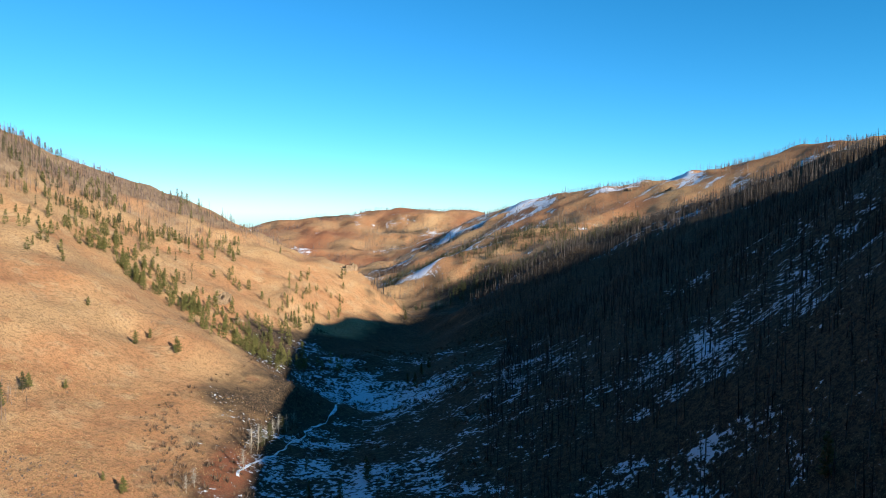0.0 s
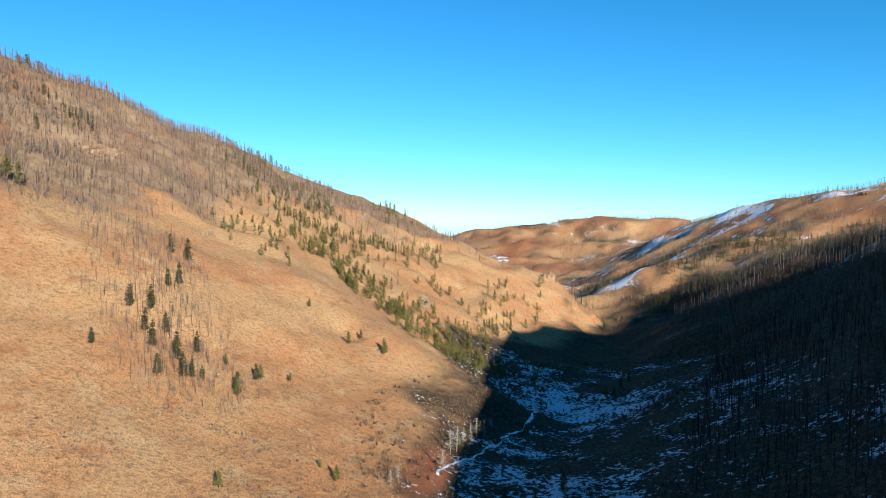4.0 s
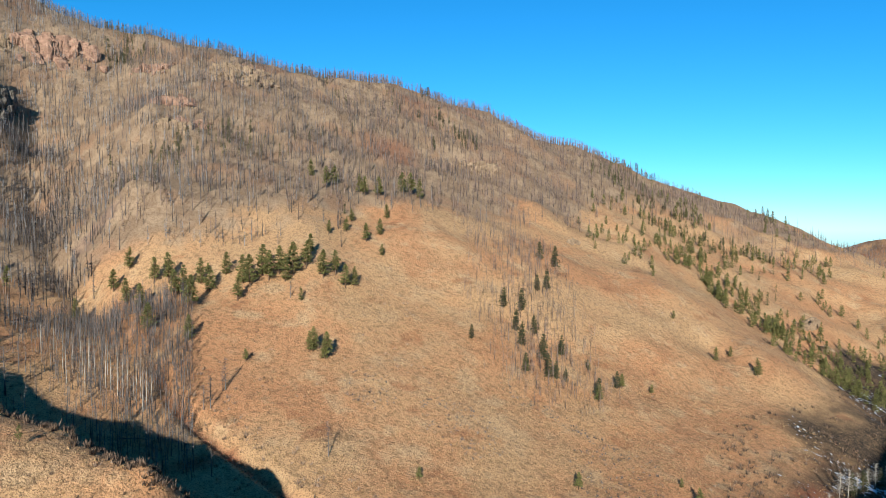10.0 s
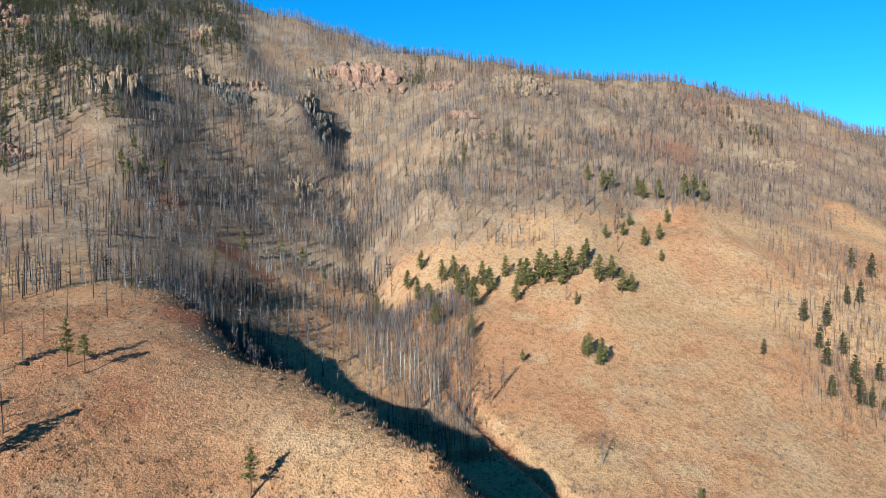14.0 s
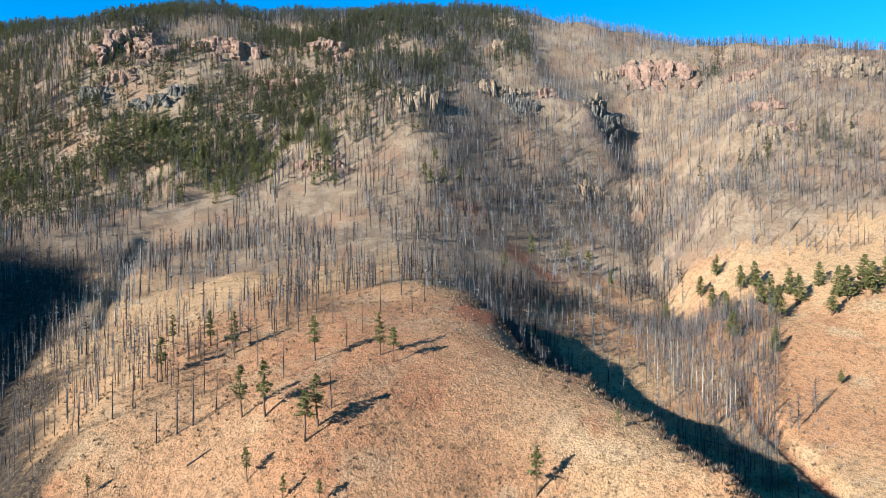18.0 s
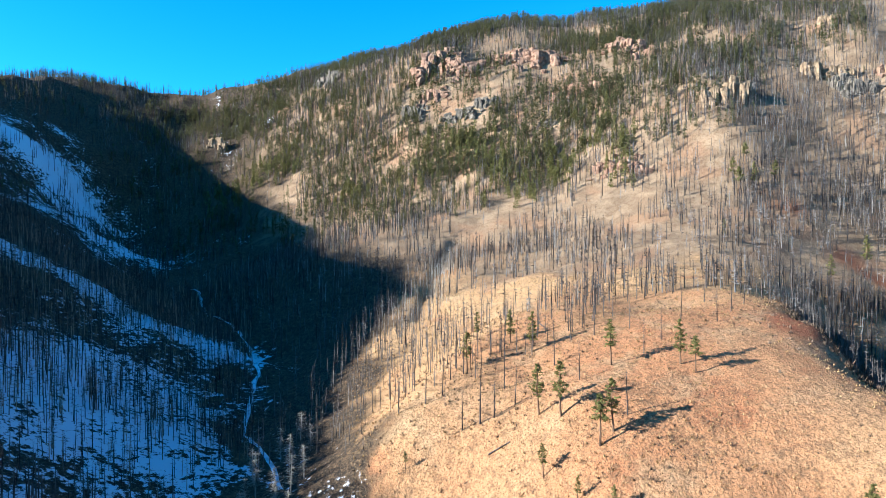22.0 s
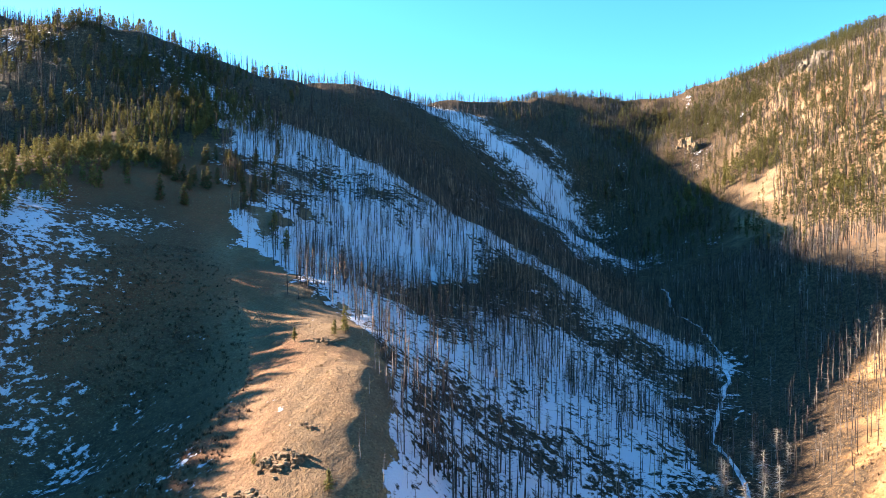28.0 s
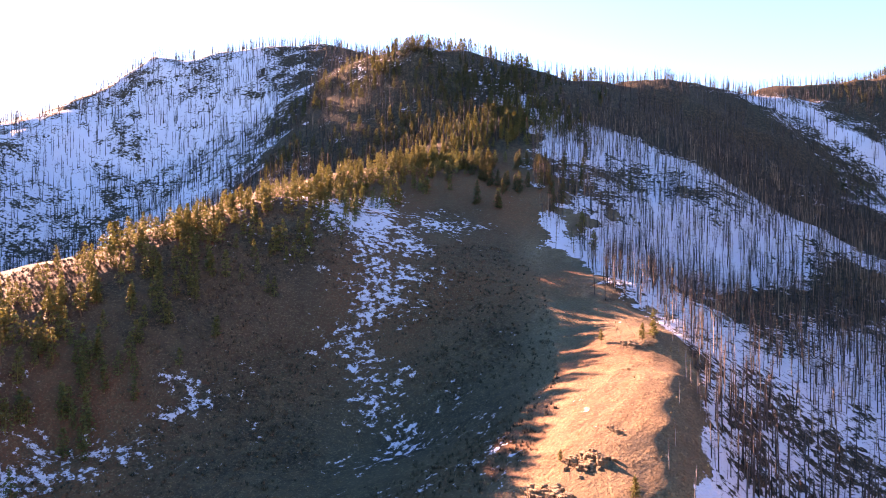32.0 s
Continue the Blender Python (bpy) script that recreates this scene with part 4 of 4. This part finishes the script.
plant("snag", DEAD, ((-157, -68, 13.9), (-159, -65, 12.9), (-155, -72, 10.9), (-158, -32, 10.2), (-172, -47, 10.2), (-171, -67, 11.6), (-163, -61, 10.3), (-183, -57, 9.6), (-189, -34, 9.6), (-198, -31, 9.1), (-205, -41, 10.4), (-214, -48, 10.9), (-199, -50, 9.9), (-196, -56, 10.1), (-216, -18, 9.9), (-227, -15, 10.3), (-239, -12, 9.9), (-215, -28, 9.9), (-241, -24, 11.0), (-166, -83, 10.9), (-162, -86, 11.6), (-176, -97, 10.1), (-158, -92, 10.9), (-173, -84, 10.5), (-184, -96, 10.4), (-186, -85, 10.2), (-185, -77, 10.3), (-200, -78, 10.3), (-202, -68, 9.7), (-209, -66, 10.0)), "charred thin dead tree on the grassy knoll", "dead trees on the knoll", "dead tree", 10)
plant("snag", GREYDEAD, ((-289, 9, 13.1), (-289, 14, 14.3), (-290, 18, 14.0), (-296, 22, 14.7), (-293, 28, 15.1), (-295, 33, 14.7), (-291, 36, 13.4), (-295, 40, 14.8), (-293, 44, 16.0), (-290, 47, 14.7), (-283, 51, 14.4), (-280, 54, 15.4), (-263, 53, 16.9), (-277, 60, 11.8), (-315, 50, 14.5), (-310, 55, 15.6), (-311, 25, 14.2), (-307, 17, 13.9), (-295, 6, 12.2), (-295, 2, 12.1), (-220, 83, 9.1), (-248, 75, 12.0), (-228, 105, 8.5)), "grey dead conifer at the edge of the dark gully", "dead trees by the gully", "dead tree", 10)
plant("aspen", ASPEN, ((-284, 73, 13.4), (-277, 74, 14.4), (-272, 76, 14.6), (-268, 78, 14.0), (-264, 79, 15.0), (-260, 80, 16.0), (-256, 82, 15.8), (-254, 83, 15.7), (-250, 84, 16.7), (-248, 85, 15.9), (-246, 86, 16.5), (-244, 88, 15.3), (-245, 90, 15.4), (-238, 88, 15.0), (-237, 89, 15.4), (-240, 92, 13.0), (-278, 80, 13.3), (-273, 82, 13.1), (-263, 85, 12.7), (-258, 87, 12.6), (-293, 71, 12.5), (-265, 72, 13.8), (-255, 75, 13.4), (-236, 84, 14.9)), "pale bare aspen in a grove by the side gully", "aspens by the gully", "tree", 10)
plant("pine", PINES, ((-346, 115, 10.8), (-333, 116, 11.7), (-318, 117, 12.6), (-333, 129, 12.9), (-328, 134, 14.6), (-316, 132, 13.5), (-316, 136, 14.2), (-297, 131, 14.7), (-317, 145, 12.9), (-308, 145, 13.5), (-313, 156, 11.5), (-288, 149, 11.3), (-300, 158, 14.0), (-295, 159, 15.2), (-300, 168, 15.6), (-294, 168, 14.5), (-296, 175, 14.2), (-291, 180, 16.3), (-292, 188, 13.7), (-299, 195, 11.7), (-282, 191, 14.0), (-283, 199, 12.8), (-275, 199, 11.8), (-275, 205, 10.2), (-283, 107, 12.1), (-270, 118, 10.3), (-272, 172, 6.7), (-339, 96, 9.9), (-353, 125, 11.1), (-289, 174, 13.3)), "full green pine in a row on the tan slope", "pines on the tan slope", "tree", 10)
plant("pine", PINES, ((-395, 258, 11.7), (-376, 257, 14.2), (-380, 267, 13.8), (-370, 280, 13.0), (-362, 278, 13.5), (-357, 286, 13.5), (-366, 314, 15.1), (-362, 318, 15.8), (-357, 322, 14.2), (-319, 220, 8.0), (-322, 234, 8.5), (-310, 239, 10.9), (-314, 252, 9.9), (-297, 240, 6.9), (-334, 274, 9.9), (-335, 247, 8.2), (-242, 157, 8.7), (-234, 159, 9.0), (-247, 131, 5.1)), "green pine in the upper meadow of the slope", "pines in the upper meadow", "tree", 10)
plant("fir", FIRTREES, ((-267, 342, 11.4), (-259, 347, 13.5), (-241, 315, 11.8), (-242, 308, 9.7), (-240, 277, 10.9), (-234, 284, 12.2), (-224, 268, 11.0), (-213, 259, 11.7), (-218, 275, 9.9), (-200, 259, 12.3), (-189, 249, 11.0), (-187, 252, 8.4), (-199, 272, 10.1), (-184, 255, 6.3), (-196, 241, 8.9), (-168, 257, 9.9), (-171, 277, 8.2), (-187, 277, 5.0), (-223, 234, 7.0)), "dark green fir among scorched trunks", "firs among scorched trunks", "tree", 10)
plant("pine", PINES, ((-170, 279, 7.2), (-167, 256, 7.7), (-186, 276, 4.5), (-196, 241, 7.3), (-163, 294, 5.1), (-166, 369, 8.1), (-165, 385, 6.3), (-145, 372, 10.0), (-199, 384, 5.7), (-133, 192, 6.1), (-114, 227, 3.5), (-162, 146, 4.6), (-105, 222, 6.5), (-241, 158, 10.6), (-234, 160, 11.4)), "small lone pine on the open grass", "lone pines", "tree", 10)
plant("snag", GREYDEAD, ((-185, 127, 11.6), (-234, 116, 12.1), (-227, 107, 11.7), (-223, 234, 7.0), (-276, 169, 8.0), (-214, 82, 10.8), (-252, 75, 8.9), (-197, 93, 8.5), (-234, 115, 8.8)), "brown dead conifer on the tan slope", "dead conifers on the slope", "dead tree", 10)
plant("fir", FIRTREES, ((-40, 734, 11.0), (-18, 449, 9.9), (-15, 482, 8.2), (-24, 464, 7.9), (-10, 506, 9.4), (-37, 244, 6.6), (84, 148, 10.3), (-29, 261, 9.3), (-48, 244, 6.6), (-79, 295, 9.5), (-78, 307, 9.3), (-77, 326, 8.7)), "dark fir on the valley floor", "firs on the valley floor", "tree", 10)
plant("pine", PINES, ((-54, -169, 7.1), (-51, -168, 4.4), (-42, -173, 3.6), (-32, -109, 4.0), (-23, -125, 2.4), (-60, -282, 10.0), (-62, -269, 9.1), (-28, -298, 5.9)), "bushy green pine on the sunlit rocky ridge", "pines on the grassy ridge", "tree", 10)
plant("aspen", FROST, ((-80, 283, 11.3), (-79, 290, 12.0), (-79, 301, 9.2), (-78, 312, 9.4), (-78, 323, 10.3), (-76, 331, 8.8), (-76, 347, 7.9), (-77, 262, 8.6), (-72, 506, 6.9), (-75, 494, 6.7), (-77, 483, 6.6), (-87, 237, 7.6), (-88, 232, 6.6)), "pale bare cottonwood beside the valley creek", "cottonwoods by the creek", "tree", 10)
plant("snag", FROST, ((-126, -103, 9), (-130, -110, 11), (-138, -112, 10), (-134, -120, 12), (-146, -114, 9), (-150, -122, 11), (-142, -128, 9), (-156, -130, 10), (-162, -124, 8), (-128, -118, 8), (-120, -112, 9), (-170, -134, 9)), "silvery dead conifer beside the frozen creek", "silvery trees by the creek", "dead tree", 10)

# yellow-green pines along the crest of the shaded ridge
spots = []
for q in along(TREE_RIDGE, 7):
    for _ in range(2):
        spots.append((q[0] + rng.normal(0, 6), q[1] + rng.normal(0, 6), rng.uniform(6.5, 10.5)))
plant("pine", PINES + THIN[:2], spots[:110], "yellow-green pine along the ridge crest", "pines on the ridge crest", "tree", 10)
spots = [(a + rng.normal(0, 24), b + rng.normal(0, 12), rng.uniform(7, 11)) for a, b in ((-30, -330), (-18, -345), (-38, -318), (0, -350), (-45, -345)) for _ in range(12)]
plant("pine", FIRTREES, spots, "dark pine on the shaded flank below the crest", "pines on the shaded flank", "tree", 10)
x, y = sow(rng, 420, (133, 161), (126, 172), spur_chance)
plant("snag", DEAD, [(float(a), float(c), float(h)) for a, c, h in zip(x[:190], y[:190], rng.uniform(7, 13, 190))], "dark bare dead tree standing in the snow", "dead trees in the snow", "dead tree", 10)
for proto in PINES + THIN + FIRTREES + DEAD + GREYDEAD + ASPEN + FROST:
    for o in (*proto.children_recursive, proto):
        bpy.data.objects.remove(o)


# ---- rocks ----
def block_mesh(seed, material, fine=6):
    """A bedded, cracked block with broken corners."""
    r = np.random.RandomState(seed)
    bm = bmesh.new()
    bmesh.ops.create_cube(bm, size=1.3)
    bmesh.ops.subdivide_edges(bm, edges=bm.edges[:], cuts=fine, use_grid_fill=True)
    cuts = r.normal(0, 1, (11, 3)) * (1, 1, 0.4)
    cuts /= np.linalg.norm(cuts, axis=1)[:, None]
    deep = r.uniform(0.5, 0.72, 11)
    beds = np.cumsum(r.uniform(0.14, 0.34, 9)) - 0.8
    inset = r.uniform(-0.16, 0.12, 10)
    skew = r.uniform(-0.2, 0.2, 4)
    for v in bm.verts:
        p = np.array(v.co)
        p = p / max(1.0, float(np.max(cuts @ p / deep)))
        out = 1 + inset[int(np.searchsorted(beds, p[2] + 0.12 * p[0]))]
        crack = max(0.0, 0.2 - abs(noise.noise(Vector((p[0] * 2.8, p[1] * 2.8, p[2] * 0.4 + seed * 3))))) * 1.5
        out -= crack * (abs(p[2]) < 0.6)
        p[:2] = p[:2] * out + (skew[:2] * p[2])
        p[2] += 0.12 * noise.noise(Vector((p[0] * 2, p[1] * 2, seed)))
        v.co = p + r.uniform(-0.025, 0.025, 3)
    me = bpy.data.meshes.new("boulder")
    bm.to_mesh(me)
    bm.free()
    me.materials.append(material)
    return me


BLOCKS = {name: [block_mesh(400 + 17 * k + i, m) for i in range(7)] for k, (name, m) in enumerate((("tan", ROCK), ("red", REDROCK), ("grey", GREYROCK)))}
RUBBLE = {name: [block_mesh(600 + 17 * k + i, m, 3) for i in range(5)] for k, (name, m) in enumerate((("tan", ROCK), ("red", REDROCK), ("grey", GREYROCK)))}


def outcrop(x, y, width, tone, label, tall=0.34, pieces=26):
    """A broken cliff of bedded blocks that follows the slope's contour."""
    e = 8.0
    gx = float((smooth_land(np.array([x + e]), np.array([y])) - smooth_land(np.array([x - e]), np.array([y])))[0])
    gy = float((smooth_land(np.array([x]), np.array([y + e])) - smooth_land(np.array([x]), np.array([y - e])))[0])
    n = math.hypot(gx, gy) or 1
    up, side = Vector((gx / n, gy / n, 0)), Vector((-gy / n, gx / n, 0))
    z = float(ground_height(x, y)[0])
    root = tagged(new("rock_outcrop"), label, "rock", "crags")
    root.matrix_world = pose(x, y, z)
    peak = rng.uniform(-0.25, 0.25)
    for i in range(pieces):
        core = i < 11
        t = (i + 0.5) / 11 - 0.5 + rng.uniform(-0.05, 0.05) if core else rng.uniform(-0.6, 0.6)
        p = side * (t * width) + up * (rng.uniform(-0.03, 0.16) if core else rng.uniform(-0.25, 0.4)) * width
        w = width * (rng.uniform(0.11, 0.21) if core else rng.uniform(0.06, 0.16))
        h = width * tall * (rng.uniform(0.55, 1.2) if core else rng.uniform(0.25, 0.6)) * (1.15 - 0.9 * abs(t - peak))
        pz = float(ground_height(x + p.x, y + p.y)[0]) - z
        ob = part("boulder", BLOCKS[tone][rng.randint(0, 7)] if core else RUBBLE[tone][rng.randint(0, 5)], root)
        turn = math.atan2(side.y, side.x) + rng.normal(0, 0.22)
        ob.matrix_local = Matrix.Translation((p.x, p.y, pz + h * 0.12)) @ Euler((rng.uniform(-0.08, 0.08), rng.uniform(-0.1, 0.1), turn)).to_matrix().to_4x4() @ Matrix.Diagonal((w, w * rng.uniform(0.7, 1.0), h, 1))



for x, y, width, tall, tone in ((-617, -303, 65, 24, "red"), (-639, -227, 61, 16, "red"), (-655, -132, 44, 16, "red"), (-587, -165, 43, 16, "red"), (-543, -38, 34, 26, "tan"), (-615, 29, 38, 17, "tan"), (-600, 46, 30, 17, "grey"), (-632, 118, 27, 32, "tan"), (-613, 126, 41, 22, "grey"), (-694, 187, 62, 21, "red"), (-698, 138, 23, 14, "tan"), (-571, -317, 23, 16, "grey"), (-566, -268, 31, 12, "grey"), (-484, -110, 33, 7, "red"), (-477, -90, 16, 6, "red"), (-528, 94, 24, 14, "tan"), (-569, 305, 48, 14, "tan"), (-530, 221, 33, 9, "red"), (-648, 250, 29, 10, "red"), (-576, -244, 23, 11, "grey"), (-588, -302, 27, 10, "red"), (-560, -60, 19, 12, "tan"), (-713, 40, 29, 14, "tan"), (-685, -79, 20, 9, "tan"), (-622, 70, 15, 13, "red"), (-515, -214, 21, 7, "grey"), (-552, -178, 16, 6, "grey"), (-668, -485, 37, 18, "grey"), (-566, -561, 20, 17, "tan"), (-546, -420, 17, 8, "tan"), (-572, -316, 19, 12, "grey"), (-680, -588, 22, 12, "tan"), (-599, 323, 34, 13, "tan"), (-496, 218, 27, 7, "red"), (-423, 451, 36, 8, "tan")):
    outcrop(x, y, width, tone, {"red": "pinkish weathered cliff blocks on the forested mountain", "tan": "tan weathered crag on the mountainside", "grey": "grey broken rocks on the mountainside"}[tone], 0.72 * tall / width)
for x, y, width in ((-569, -563, 15), (-550, -423, 16), (-609, 306, 28), (-554, 233, 16), (-493, 207, 25), (-408, 449, 28), (-173, 540, 24), (-154, 517, 14), (-103, 772, 23), (-293, 415, 13), (397, 1211, 20), (347, 1301, 18), (-34, 847, 14)):
    outcrop(x, y, width, "tan", "tan rocks breaking out of a dry slope", 0.32, 14)
for x, y, width in ((-14, -117, 5.0), (-17, -118, 6.0), (-20, -116, 6.0), (-25, -121, 5.0), (-28, -120, 5.5), (-21, -113, 6.5), (-18, -114, 4.5), (-33, -126, 3.0), (-47, -167, 4.0), (-51, -165, 3.0)):
    outcrop(x, y, width * 1.2, "tan", "lichen-spotted tan rocks on the grassy ridge", 0.22, 20)


# ---- frozen creek and fallen trunks ----
def creek_mesh(points, width):
    path = along(points, 2.5)
    mesh, verts, faces = bpy.data.meshes.new("creek"), [], []
    for i, q in enumerate(path):
        a, b = path[max(0, i - 1)], path[min(len(path) - 1, i + 1)]
        d = (b - a)[:2] / np.hypot(*(b - a)[:2])
        sway = 3.5 * noise.noise((i * 0.09, 0, 0)) + 1.8 * noise.noise((i * 0.27, 5, 0))
        w = width * (0.8 + 0.9 * noise.noise((i * 0.2, 9, 0)))
        xs = np.array([q[0] - d[1] * (sway + w * k) for k in (-1, -0.5, 0, 0.5, 1)])
        ys = np.array([q[1] + d[0] * (sway + w * k) for k in (-1, -0.5, 0, 0.5, 1)])
        top = ground_height(xs, ys)
        lift = np.maximum(top, top.mean()) + np.array([-0.25, 0.12, 0.2, 0.12, -0.25])
        verts += [tuple(v) for v in np.stack([xs, ys, lift], -1)]
        if i:
            n = len(verts) - 10
            faces += [(n + k, n + k + 1, n + k + 6, n + k + 5) for k in range(4)]
    mesh.from_pydata(verts, [], faces)
    mesh.polygons.foreach_set("use_smooth", np.ones(len(faces), bool))
    mesh.materials.append(ICE)
    return mesh


tagged(new("creek", creek_mesh(CREEK[1:5], 1.25)), "frozen snow-dusted creek in the shaded valley", "creek", kind="structure")
tagged(new("creek", creek_mesh(CREEK[8:10], 1.0)), "half-frozen creek on the shaded valley floor", "creek", kind="structure")


def fallen_log(x, y, length, turn):
    t = Tris()
    t.cone((-length / 2, 0, 0.1), (length / 2, 0, 0.12), 0.2, 0.09, 7)
    t.cone((length * 0.1, 0, 0.12), (length * 0.2, 0.9, 0.5), 0.05, 0.01, 3)
    t.cone((length * 0.25, 0, 0.12), (length * 0.33, -0.7, 0.4), 0.05, 0.01, 3)
    a = radians(turn)
    za, zb = ground_height([x - math.cos(a) * length / 2, x + math.cos(a) * length / 2], [y - math.sin(a) * length / 2, y + math.sin(a) * length / 2])
    ob = new("fallen_log", t.mesh("fallen_log", GREY))
    ob.matrix_world = pose(x, y, (za + zb) / 2 + 0.12, 0, -math.degrees(math.atan2(zb - za, length)), turn)
    tagged(ob, "grey fallen trunk lying in dry grass", "log", "fallen trunks")


for x, y, length, turn in ((-292, 6, 11, 80), (-288, 12, 9, 60), (-296, 0, 8, 100), (-170, 112, 7, 150), (-178, 108, 6, 20), (-205, -68, 7, 40), (-150, -60, 6, 120), (-226, 80, 8, 70)):
    fallen_log(x, y, length, turn)
